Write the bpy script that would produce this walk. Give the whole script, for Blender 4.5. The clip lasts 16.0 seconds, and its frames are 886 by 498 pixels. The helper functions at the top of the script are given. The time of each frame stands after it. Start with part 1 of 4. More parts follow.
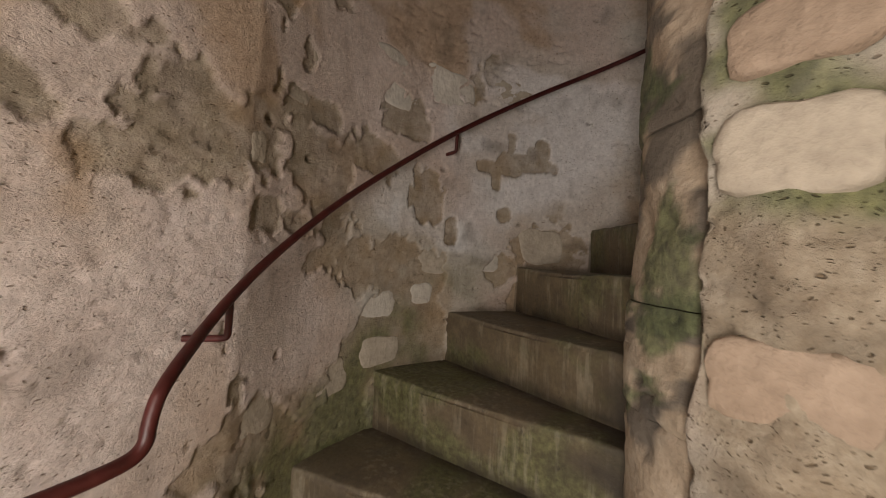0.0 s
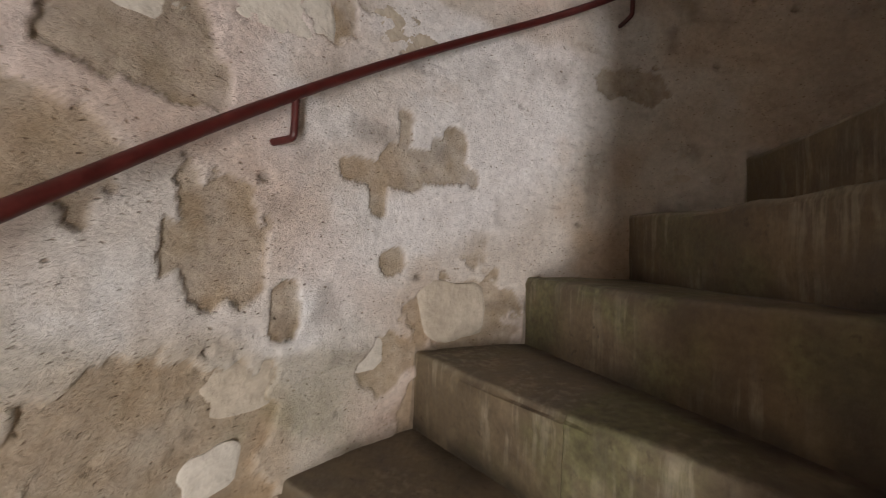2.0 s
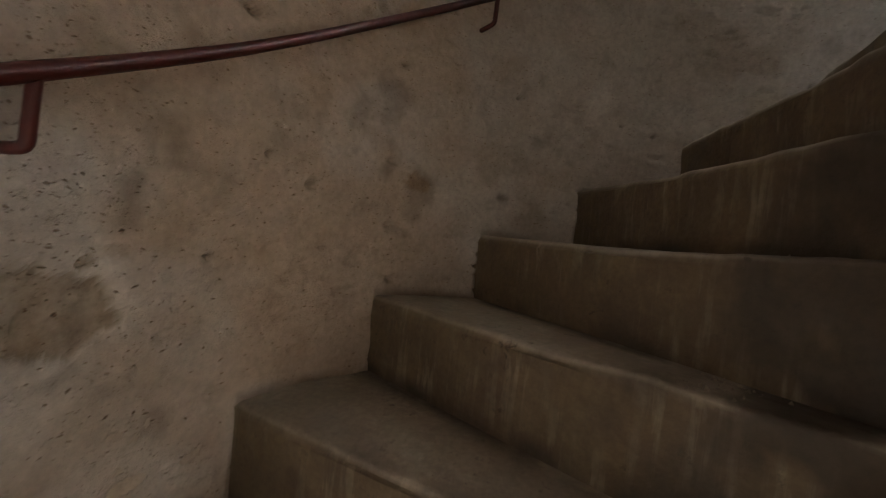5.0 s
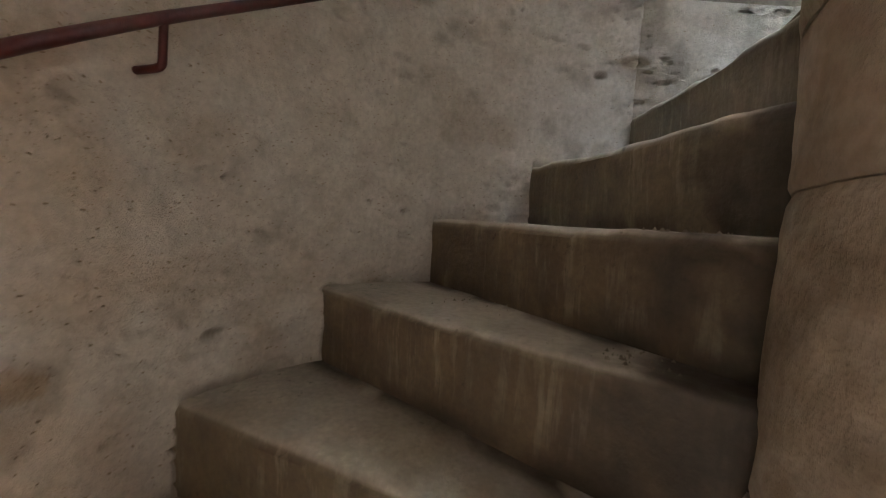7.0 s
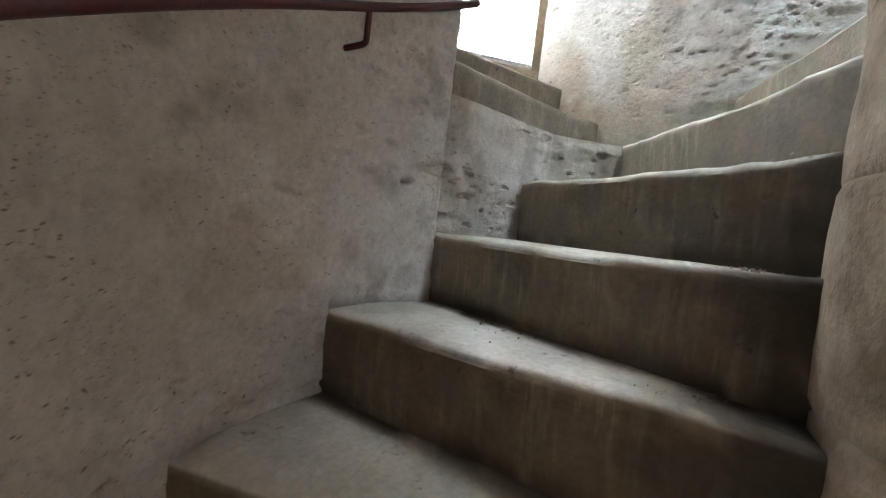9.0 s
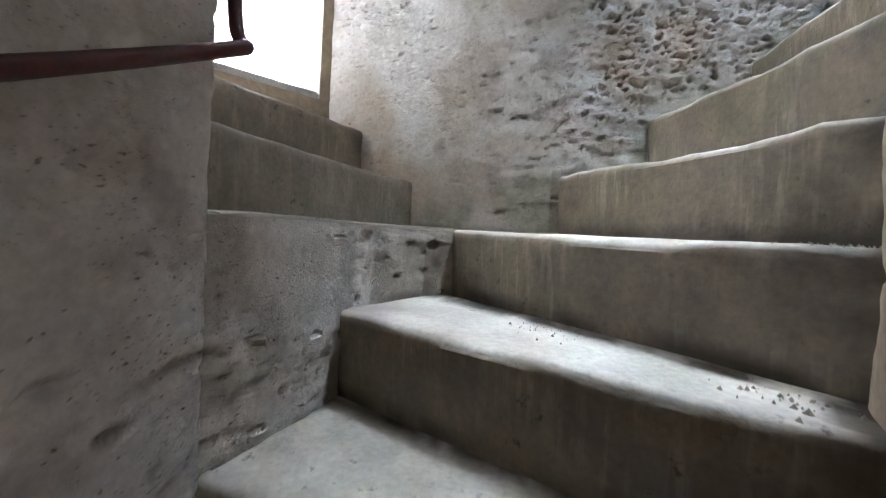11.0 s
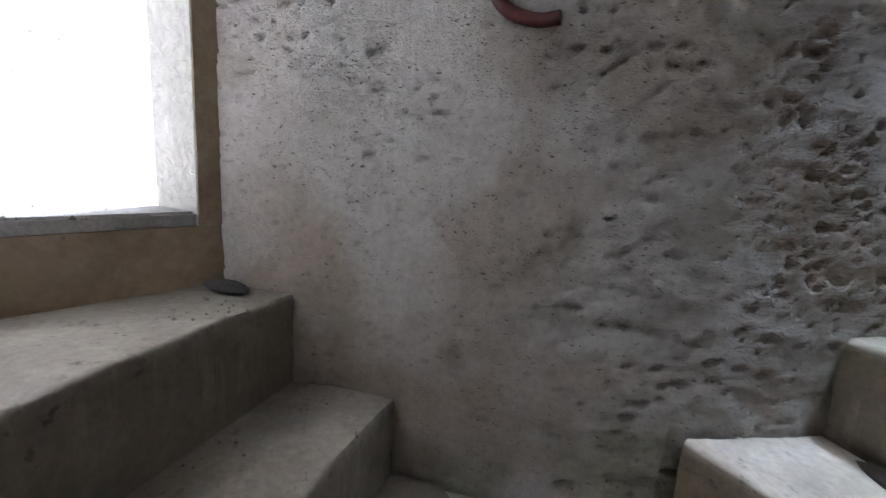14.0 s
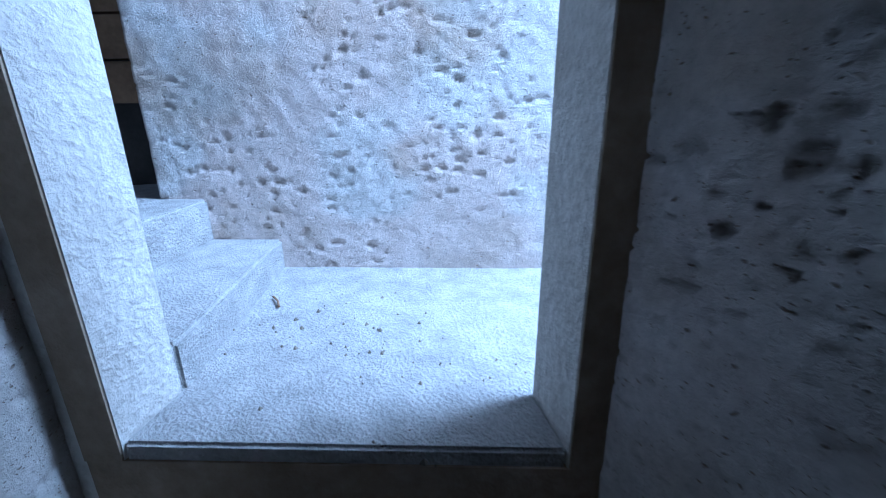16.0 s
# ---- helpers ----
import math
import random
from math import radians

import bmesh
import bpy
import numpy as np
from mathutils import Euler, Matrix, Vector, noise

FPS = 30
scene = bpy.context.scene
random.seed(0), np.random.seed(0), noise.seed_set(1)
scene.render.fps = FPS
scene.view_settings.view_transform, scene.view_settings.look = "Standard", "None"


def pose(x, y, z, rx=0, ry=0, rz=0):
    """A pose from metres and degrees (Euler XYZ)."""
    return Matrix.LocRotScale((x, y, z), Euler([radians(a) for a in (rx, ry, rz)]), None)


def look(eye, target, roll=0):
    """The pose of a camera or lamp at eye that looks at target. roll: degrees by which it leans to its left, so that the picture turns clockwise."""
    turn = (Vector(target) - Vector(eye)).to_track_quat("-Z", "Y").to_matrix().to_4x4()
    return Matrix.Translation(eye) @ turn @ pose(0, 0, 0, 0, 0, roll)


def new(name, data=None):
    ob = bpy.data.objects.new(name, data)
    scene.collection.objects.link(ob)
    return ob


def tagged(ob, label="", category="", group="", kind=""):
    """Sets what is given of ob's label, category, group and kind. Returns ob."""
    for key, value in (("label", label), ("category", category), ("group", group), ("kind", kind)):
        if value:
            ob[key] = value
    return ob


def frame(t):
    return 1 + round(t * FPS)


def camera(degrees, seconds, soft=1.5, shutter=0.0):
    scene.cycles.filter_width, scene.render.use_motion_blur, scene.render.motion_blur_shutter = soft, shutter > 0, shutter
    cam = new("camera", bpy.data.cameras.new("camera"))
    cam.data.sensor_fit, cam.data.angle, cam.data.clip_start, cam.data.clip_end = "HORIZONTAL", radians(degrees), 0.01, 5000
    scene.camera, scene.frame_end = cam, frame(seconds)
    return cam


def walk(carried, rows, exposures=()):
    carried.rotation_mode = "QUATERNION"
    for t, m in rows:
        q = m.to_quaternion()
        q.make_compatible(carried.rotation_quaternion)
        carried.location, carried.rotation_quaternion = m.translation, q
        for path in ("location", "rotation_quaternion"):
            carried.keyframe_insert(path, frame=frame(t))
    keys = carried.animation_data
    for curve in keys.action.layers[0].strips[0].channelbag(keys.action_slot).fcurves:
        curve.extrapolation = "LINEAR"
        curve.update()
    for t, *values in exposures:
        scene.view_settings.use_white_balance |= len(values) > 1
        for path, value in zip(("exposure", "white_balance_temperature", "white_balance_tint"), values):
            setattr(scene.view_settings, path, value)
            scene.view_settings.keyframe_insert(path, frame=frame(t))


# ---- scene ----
# ---- camera ----
FOV = 93.75
cam = camera(FOV, 16.0, soft=1.0, shutter=0.2)


def gaze(x, y, z, yaw, tilt, roll):
    """An eye, the compass turn of its gaze, its tilt above level and its lean, in degrees."""
    a, b = radians(yaw), radians(tilt)
    way = Vector((math.cos(a) * math.cos(b), math.sin(a) * math.cos(b), math.sin(b)))
    eye = Vector((x, y, z))
    return look(eye, eye + way, roll)


walk(cam, [(t, gaze(*row)) for t, *row in (
    (0.0, 0.429, 1.055, 0.665, -68.83, 1.61, 4.04),
    (0.5, 0.530, 0.824, 0.716, -69.99, 2.52, 4.01),
    (1.0, 0.677, 0.584, 0.758, -75.23, 1.66, 4.11),
    (1.5, 0.745, 0.360, 0.837, -80.41, 2.15, 3.95),
    (2.0, 0.730, 0.165, 0.936, -88.45, 0.55, 3.20),
    (2.5, 0.722, -0.030, 1.117, -100.10, -2.35, 3.76),
    (3.0, 0.762, -0.191, 1.216, -112.59, -4.15, 4.84),
    (3.5, 0.767, -0.354, 1.371, -127.71, -6.02, 6.05),
    (4.0, 0.668, -0.515, 1.471, -142.25, -5.32, 7.64),
    (4.2, 0.626, -0.545, 1.518, -146.67, -4.05, 8.26),
    (6.3, 0.271, -0.714, 1.976, -189.14, -2.56, 5.50),
    (6.5, 0.228, -0.721, 2.020, -192.75, -3.27, 5.96),
    (7.0, 0.097, -0.692, 2.178, -199.08, -3.38, 4.62),
    (7.5, -0.038, -0.686, 2.297, -209.54, -3.43, 3.72),
    (8.0, -0.264, -0.720, 2.430, -220.98, -3.07, 3.51),
    (8.5, -0.403, -0.718, 2.486, -229.52, -3.20, 4.82),
    (9.0, -0.530, -0.680, 2.648, -241.31, -2.66, 6.71),
    (9.5, -0.610, -0.585, 2.764, -250.55, -4.55, 7.45),
    (10.0, -0.710, -0.478, 2.848, -258.60, -2.35, 4.60),
    (10.2, -0.732, -0.440, 2.868, -261.10, -2.76, 3.90),
    (11.3, -0.850, -0.110, 3.140, -275.30, -1.90, 3.30),
    (12.3, -0.938, 0.214, 3.328, -288.63, -0.75, 2.87),
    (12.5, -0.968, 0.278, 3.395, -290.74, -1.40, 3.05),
    (13.0, -0.974, 0.380, 3.555, -293.55, -3.58, 3.25),
    (13.5, -0.952, 0.540, 3.685, -288.25, -7.37, 3.83),
    (14.0, -1.010, 0.670, 3.782, -281.03, -11.07, 4.28),
    (14.5, -1.025, 0.845, 3.918, -267.95, -15.30, 3.40),
    (15.0, -1.010, 0.980, 3.957, -250.38, -13.60, 0.90),
    (15.5, -1.034, 1.083, 4.080, -235.11, -16.50, 0.05),
    (16.0, -1.152, 1.169, 4.120, -225.35, -17.79, -0.52),
)], exposures=[
    (0.0, -0.98, 7100, 12), (0.6, -0.4, 6900, 12), (1.2, -0.1, 6600, 12), (3.0, 0.35, 6500, 9), (4.2, 0.5, 6600, 9), (6.3, 2.0, 6300, 6), (8.0, 2.2, 6050, 6), (9.0, 2.1, 5950, 6), (10.2, 1.9, 5800, 8), (12.3, 0.65, 5900, 12),
    (13.5, 0.5, 5800, 13), (14.0, 0.1, 5900, 15), (14.5, -0.9, 5400, 12), (15.0, -1.75, 4900, 9), (15.5, -2.15, 4550, 8), (16.0, -2.5, 4250, 8)
])

# ---- world and light ----
world = bpy.data.worlds.new("sky")
scene.world = world
world.use_nodes = True
wn = world.node_tree.nodes
wl = world.node_tree.links
sky = wn.new("ShaderNodeTexSky")
sky.sky_type = "NISHITA"
sky.sun_disc = False
sky.sun_elevation = radians(63)
sky.sun_rotation = radians(45)
wl.new(sky.outputs["Color"], wn["Background"].inputs["Color"])
wn["Background"].inputs["Strength"].default_value = 0.12


def area_lamp(name, size_x, size_y, watts, colour, m, spread=180):
    data = bpy.data.lights.new(name, "AREA")
    data.shape, data.size, data.size_y = "RECTANGLE", size_x, size_y
    data.energy, data.color, data.spread = watts, colour, radians(spread)
    ob = new(name, data)
    ob.matrix_world = m
    return ob


sun_data = bpy.data.lights.new("sun", "SUN")
sun_data.energy, sun_data.angle, sun_data.color = 0.6, radians(30), (1.0, 0.96, 0.9)
sun = new("sun", sun_data)
sun.matrix_world = look((3, 5, 14), (-1.2, 1.8, 3.6))
# daylight that falls in at the entrance, and from the open sky over the walk outside
area_lamp("entrance_daylight", 0.26, 1.5, 60, (1.0, 0.96, 0.93), look((0.48, 1.92, 0.36), (0.52, -1.0, 0.6)))
area_lamp("walk_daylight", 1.1, 0.9, 1400, (0.86, 0.93, 1.0), look((-0.66, 2.72, 6.1), (-2.0, 1.68, 3.9)))
# added lamp for light inferred higher up the stair; its source is unseen
area_lamp("upper_stair_lamp", 0.45, 0.7, 6.5, (0.80, 0.90, 1.0), look((0.70, 0.93, 6.55), (0.08, 1.0, 3.4)), 35)

# ---- plan ----
H = 0.22                      # riser
ALPHA = radians(16.76)      # turn of one step
R = 1.276                       # inner face of the tower wall
FIRST, LAST = -3, 23          # steps that exist


def on_plan(i, r):
    """The place in plan of step index i (counted from the first winder, clockwise) at radius r."""
    return r * math.cos(-ALPHA * i), r * math.sin(-ALPHA * i)


NEWEL_X, NEWEL_Y, NEWEL_R = 0.02, 0.082, 0.35


# ---- noise on arrays ----
def lattice(ix, iy, seed):
    n = (ix.astype(np.int64) * 374761393 + iy.astype(np.int64) * 668265263 + seed * 982451653) & 0x7FFFFFFF
    n = ((n ^ (n >> 13)) * 1274126177) & 0x7FFFFFFF
    n = ((n ^ (n >> 16)) * 1103515245 + 12345) & 0x7FFFFFFF
    return (n ^ (n >> 15)) / 0x7FFFFFFF


def value_noise(x, y, seed=0):
    x0, y0 = np.floor(x), np.floor(y)
    fx, fy = x - x0, y - y0
    fx, fy = fx * fx * (3 - 2 * fx), fy * fy * (3 - 2 * fy)
    a, b = lattice(x0, y0, seed), lattice(x0 + 1, y0, seed)
    c, d = lattice(x0, y0 + 1, seed), lattice(x0 + 1, y0 + 1, seed)
    return (a + (b - a) * fx) * (1 - fy) + (c + (d - c) * fx) * fy


def fbm(x, y, octaves=4, seed=0):
    total, amp, norm = 0, 1.0, 0.0
    for k in range(octaves):
        total = total + amp * value_noise(x * 2 ** k + 17.3 * k, y * 2 ** k - 9.1 * k, seed + k)
        norm += amp
        amp *= 0.5
    return total / norm


def pits(x, y, seed, share, small=0.12, large=0.42):
    """Round hollows scattered one to a cell: 1 in the middle of a hollow, 0 outside. share: the cells that have one."""
    best = np.zeros_like(x)
    x0, y0 = np.floor(x), np.floor(y)
    for dx in (-1, 0, 1):
        for dy in (-1, 0, 1):
            cx, cy = x0 + dx, y0 + dy
            px, py = cx + lattice(cx, cy, seed), cy + lattice(cx, cy, seed + 1)
            size = small + (large - small) * lattice(cx, cy, seed + 2) ** 3
            flat = 1 + 1.2 * lattice(cx, cy, seed + 4)
            d = np.hypot((x - px) / flat, y - py) / size
            here = lattice(cx, cy, seed + 3) < share
            best = np.maximum(best, np.where(here, np.clip(1 - d * d, 0, 1), 0))
    return best


def ease(a, b, v):
    t = np.clip((v - a) / (b - a), 0, 1)
    return t * t * (3 - 2 * t)


# ---- materials ----
def material(name, rough=0.9):
    m = bpy.data.materials.new(name)
    m.use_nodes = True
    nodes, links = m.node_tree.nodes, m.node_tree.links
    shader = nodes["Principled BSDF"]
    shader.inputs["Roughness"].default_value = rough
    return m, nodes, links, shader


def noise_node(nodes, links, scale, detail=6.0, rough=0.6, vector=None):
    n = nodes.new("ShaderNodeTexNoise")
    n.inputs["Scale"].default_value = scale
    n.inputs["Detail"].default_value = detail
    n.inputs["Roughness"].default_value = rough
    if vector is not None:
        links.new(vector, n.inputs["Vector"])
    return n.outputs["Fac"]


def ramp(nodes, links, fac, stops):
    n = nodes.new("ShaderNodeValToRGB")
    while len(n.color_ramp.elements) < len(stops):
        n.color_ramp.elements.new(0.5)
    for e, (p, c) in zip(n.color_ramp.elements, stops):
        e.position = p
        e.color = (*c, 1) if not isinstance(c, float) else (c, c, c, 1)
    links.new(fac, n.inputs["Fac"])
    return n.outputs["Color"]


def mixed(nodes, links, fac, a, b, mode="MIX"):
    n = nodes.new("ShaderNodeMix")
    n.data_type, n.blend_type = "RGBA", mode
    for sock, v in ((n.inputs[0], fac), (n.inputs[6], a), (n.inputs[7], b)):
        if isinstance(v, (int, float)):
            sock.default_value = v
        elif isinstance(v, tuple):
            sock.default_value = (*v, 1)
        else:
            links.new(v, sock)
    return n.outputs[2]


def maths(nodes, links, op, a, b=0.0):
    n = nodes.new("ShaderNodeMath")
    n.operation = op
    n.use_clamp = op not in ("SUBTRACT",)
    for sock, v in zip(n.inputs, (a, b)):
        if isinstance(v, (int, float)):
            sock.default_value = v
        else:
            links.new(v, sock)
    return n.outputs[0]


def attribute(nodes, name):
    n = nodes.new("ShaderNodeAttribute")
    n.attribute_name = name
    return n.outputs["Fac"]


def bumped(nodes, links, shader, height, distance, strength=0.7):
    n = nodes.new("ShaderNodeBump")
    n.inputs["Distance"].default_value = distance
    n.inputs["Strength"].default_value = strength
    links.new(height, n.inputs["Height"])
    links.new(n.outputs["Normal"], shader.inputs["Normal"])


def place(nodes):
    return nodes.new("ShaderNodeTexCoord").outputs["Object"]


def wall_material(name, depth):
    """Limewash over old stone: bare, moss, rust, dirt, blush and clean are fields of their own shape set into the mesh.
    Three of them also hold painted light and shade.
    """
    m, n, l, s = material(name, 0.92)
    p = place(n)
    fine, mid, big = noise_node(n, l, 60, 5, vector=p), noise_node(n, l, 14, 6, vector=p), noise_node(n, l, 2.5, 5, vector=p)
    wash = ramp(n, l, mid, [(0.25, (0.50, 0.46, 0.40)), (0.5, (0.62, 0.58, 0.52)), (0.75, (0.70, 0.66, 0.60))])
    wash = mixed(n, l, ramp(n, l, big, [(0.35, 0.0), (0.65, 0.35)]), wash, (0.52, 0.46, 0.37))
    wash = mixed(n, l, attribute(n, "clean"), wash, ramp(n, l, mid, [(0.3, (0.76, 0.73, 0.71)), (0.7, (0.85, 0.83, 0.82))]))
    wash = mixed(n, l, attribute(n, "blush"), wash, ramp(n, l, mid, [(0.3, (0.66, 0.50, 0.43)), (0.7, (0.76, 0.61, 0.54))]))
    stone = ramp(n, l, noise_node(n, l, 22, 8, 0.7, p), [(0.3, (0.27, 0.205, 0.14)), (0.55, (0.42, 0.345, 0.255)), (0.8, (0.54, 0.465, 0.37))])
    c = mixed(n, l, attribute(n, "bare"), wash, stone)
    c = mixed(n, l, attribute(n, "rust"), c, (0.42, 0.26, 0.12))
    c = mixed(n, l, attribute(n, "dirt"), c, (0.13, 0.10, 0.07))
    green = ramp(n, l, noise_node(n, l, 45, 6, vector=p), [(0.35, (0.07, 0.085, 0.025)), (0.7, (0.22, 0.24, 0.09))])
    c = mixed(n, l, attribute(n, "moss"), c, green)
    c = mixed(n, l, 0.45, c, ramp(n, l, fine, [(0.3, 0.5), (0.7, 1.0)]), "MULTIPLY")
    # flattened coordinates: pits and tool marks lie along the courses
    wob = n.new("ShaderNodeTexNoise")
    wob.inputs["Scale"].default_value = 18
    half = n.new("ShaderNodeVectorMath")
    half.operation = "SCALE"
    half.inputs["Scale"].default_value = 0.035
    warp = n.new("ShaderNodeVectorMath")
    warp.operation = "ADD"
    flat = n.new("ShaderNodeVectorMath")
    flat.operation = "MULTIPLY"
    flat.inputs[1].default_value = (1, 1, 2.0)
    l.new(p, wob.inputs["Vector"])
    l.new(wob.outputs["Color"], half.inputs[0])
    l.new(p, warp.inputs[0])
    l.new(half.outputs[0], warp.inputs[1])
    l.new(warp.outputs[0], flat.inputs[0])
    q = flat.outputs[0]

    def pores(scale, inner, outer, lo, hi, spread):
        v = n.new("ShaderNodeTexVoronoi")
        v.inputs["Scale"].default_value = scale
        v.inputs["Randomness"].default_value = 1.0
        l.new(q, v.inputs["Vector"])
        pit = ramp(n, l, v.outputs["Distance"], [(inner, 0.0), (outer, 1.0)])
        where = ramp(n, l, noise_node(n, l, spread, 4, vector=p), [(lo, 1.0), (hi, 0.0)])
        return mixed(n, l, 1.0, pit, where, "LIGHTEN")

    small = pores(85, 0.08, 0.20, 0.40, 0.50, 6)
    wide = pores(34, 0.07, 0.14, 0.37, 0.43, 3.5)
    hollow = mixed(n, l, 1.0, small, wide, "MULTIPLY")
    # pores darkened in colour like small shaded holes, besides the bump
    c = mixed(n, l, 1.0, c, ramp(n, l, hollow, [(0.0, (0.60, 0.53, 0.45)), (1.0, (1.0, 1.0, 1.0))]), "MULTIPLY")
    l.new(c, s.inputs["Base Color"])
    tool = noise_node(n, l, 34, 5, 0.65, q)
    grit = mixed(n, l, 0.5, mixed(n, l, 0.45, tool, fine), noise_node(n, l, 170, 5, 0.75, p))
    bumped(n, l, s, mixed(n, l, 0.45, grit, hollow), depth, 1.0)
    return m


def step_material():
    """Worn limestone with a dirty brown film and some green in the damp; pale treads hold some painted light."""
    m, n, l, s = material("worn_limestone", 0.72)
    p = place(n)
    fine, mid, big = noise_node(n, l, 70, 6, vector=p), noise_node(n, l, 11, 6, vector=p), noise_node(n, l, 2.2, 4, vector=p)
    pale = attribute(n, "pale")
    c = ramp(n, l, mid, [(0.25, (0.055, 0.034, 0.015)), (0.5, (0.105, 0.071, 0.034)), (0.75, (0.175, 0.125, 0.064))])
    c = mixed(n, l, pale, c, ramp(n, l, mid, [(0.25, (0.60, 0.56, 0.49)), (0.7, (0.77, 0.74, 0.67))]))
    c = mixed(n, l, ramp(n, l, big, [(0.5, 0.0), (0.75, 0.35)]), c, (0.20, 0.15, 0.08))
    green = ramp(n, l, noise_node(n, l, 50, 6, vector=p), [(0.35, (0.055, 0.06, 0.022)), (0.7, (0.20, 0.21, 0.085))])
    c = mixed(n, l, attribute(n, "moss"), c, green)
    tall = n.new("ShaderNodeVectorMath")
    tall.operation = "MULTIPLY"
    tall.inputs[1].default_value = (1, 1, 0.10)
    l.new(p, tall.inputs[0])
    run = maths(n, l, "MULTIPLY", ramp(n, l, noise_node(n, l, 42, 5, 0.6, tall.outputs[0]), [(0.50, 0.0), (0.62, 0.75)]), ramp(n, l, noise_node(n, l, 4, 4, vector=p), [(0.42, 0.0), (0.60, 0.8)]))
    c = mixed(n, l, run, c, mixed(n, l, 0.45, c, (0.50, 0.45, 0.34)))
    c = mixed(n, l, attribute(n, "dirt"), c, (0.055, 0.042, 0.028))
    speck = maths(n, l, "MULTIPLY", ramp(n, l, noise_node(n, l, 38, 5, 0.65, p), [(0.60, 0.0), (0.68, 0.75)]), ramp(n, l, noise_node(n, l, 5, 4, vector=p), [(0.45, 0.0), (0.62, 1.0)]))
    c = mixed(n, l, speck, c, (0.045, 0.036, 0.025))
    c = mixed(n, l, 0.45, c, ramp(n, l, fine, [(0.3, 0.5), (0.65, 1.0)]), "MULTIPLY")
    l.new(c, s.inputs["Base Color"])
    rough = ramp(n, l, mid, [(0.3, 0.52), (0.7, 0.85)])
    l.new(rough, s.inputs["Roughness"])
    bumped(n, l, s, mixed(n, l, 0.5, fine, mixed(n, l, 0.5, mid, noise_node(n, l, 28, 6, 0.7, p))), 0.006, 0.8)
    return m


def newel_material():
    m, n, l, s = material("newel_stone", 0.85)
    p = place(n)
    rnd = n.new("ShaderNodeObjectInfo").outputs["Random"]
    fine, mid = noise_node(n, l, 60, 6, vector=p), noise_node(n, l, 9, 6, 0.65, p)
    c = ramp(n, l, mid, [(0.3, (0.24, 0.185, 0.125)), (0.5, (0.40, 0.32, 0.235)), (0.72, (0.54, 0.46, 0.36))])
    c = mixed(n, l, ramp(n, l, rnd, [(0.2, 0.0), (0.9, 0.4)]), c, (0.33, 0.235, 0.165))
    c = mixed(n, l, attribute(n, "dirt"), c, (0.10, 0.085, 0.07))
    green = ramp(n, l, noise_node(n, l, 40, 6, vector=p), [(0.35, (0.035, 0.05, 0.02)), (0.7, (0.16, 0.19, 0.08))])
    c = mixed(n, l, attribute(n, "moss"), c, green)
    c = mixed(n, l, 0.4, c, ramp(n, l, fine, [(0.3, 0.5), (0.65, 1.0)]), "MULTIPLY")
    l.new(c, s.inputs["Base Color"])
    bumped(n, l, s, mixed(n, l, 0.5, fine, mixed(n, l, 0.5, mid, noise_node(n, l, 26, 6, 0.7, p))), 0.012, 0.9)
    return m


def paint_material():
    """Old dark red oil paint on iron, rubbed where hands slide."""
    m, n, l, s = material("dark_red_paint", 0.38)
    p = place(n)
    mid = noise_node(n, l, 30, 5, vector=p)
    c = ramp(n, l, mid, [(0.3, (0.040, 0.006, 0.005)), (0.6, (0.070, 0.010, 0.008)), (0.85, (0.10, 0.024, 0.017))])
    l.new(c, s.inputs["Base Color"])
    l.new(ramp(n, l, mid, [(0.3, 0.36), (0.7, 0.55)]), s.inputs["Roughness"])
    bumped(n, l, s, noise_node(n, l, 90, 4, vector=p), 0.002, 0.5)
    return m


def concrete_material(name, low, high, scale=40, rough=0.8, depth=0.004):
    m, n, l, s = material(name, rough)
    p = place(n)
    fine, mid = noise_node(n, l, scale * 2, 6, vector=p), noise_node(n, l, scale * 0.25, 6, vector=p)
    c = ramp(n, l, mid, [(0.3, low), (0.7, high)])
    c = mixed(n, l, 0.4, c, ramp(n, l, fine, [(0.3, 0.6), (0.65, 1.0)]), "MULTIPLY")
    l.new(c, s.inputs["Base Color"])
    bumped(n, l, s, fine, depth, 0.8)
    return m


WALL = wall_material("limewashed_wall", 0.016)
ROUGHCAST = wall_material("coarse_limewashed_wall", 0.030)
STEP = step_material()
DRUM = newel_material()
PAINT = paint_material()
RENDER = concrete_material("pale_render", (0.56, 0.53, 0.48), (0.74, 0.71, 0.66), 30, 0.85, 0.012)
WALK = concrete_material("rough_pale_concrete", (0.36, 0.35, 0.335), (0.56, 0.55, 0.53), 60, 0.9, 0.02)
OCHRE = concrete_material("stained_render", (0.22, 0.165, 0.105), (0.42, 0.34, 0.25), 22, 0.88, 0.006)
TREAD = concrete_material("worn_pale_tread", (0.40, 0.35, 0.27), (0.62, 0.57, 0.48), 34, 0.8, 0.006)
EARTH = concrete_material("grey_earth", (0.16, 0.14, 0.11), (0.26, 0.23, 0.18), 12)
TIMBER = concrete_material("weathered_wood", (0.16, 0.095, 0.05), (0.30, 0.19, 0.10), 25, 0.8)
STONE = concrete_material("bedded_limestone", (0.36, 0.30, 0.23), (0.55, 0.48, 0.39), 20, 0.9, 0.008)
ROSE = concrete_material("pinkish_limestone", (0.24, 0.165, 0.11), (0.46, 0.35, 0.265), 18, 0.9, 0.014)
LIME = concrete_material("limed_stone", (0.52, 0.47, 0.40), (0.68, 0.63, 0.56), 20, 0.9, 0.007)
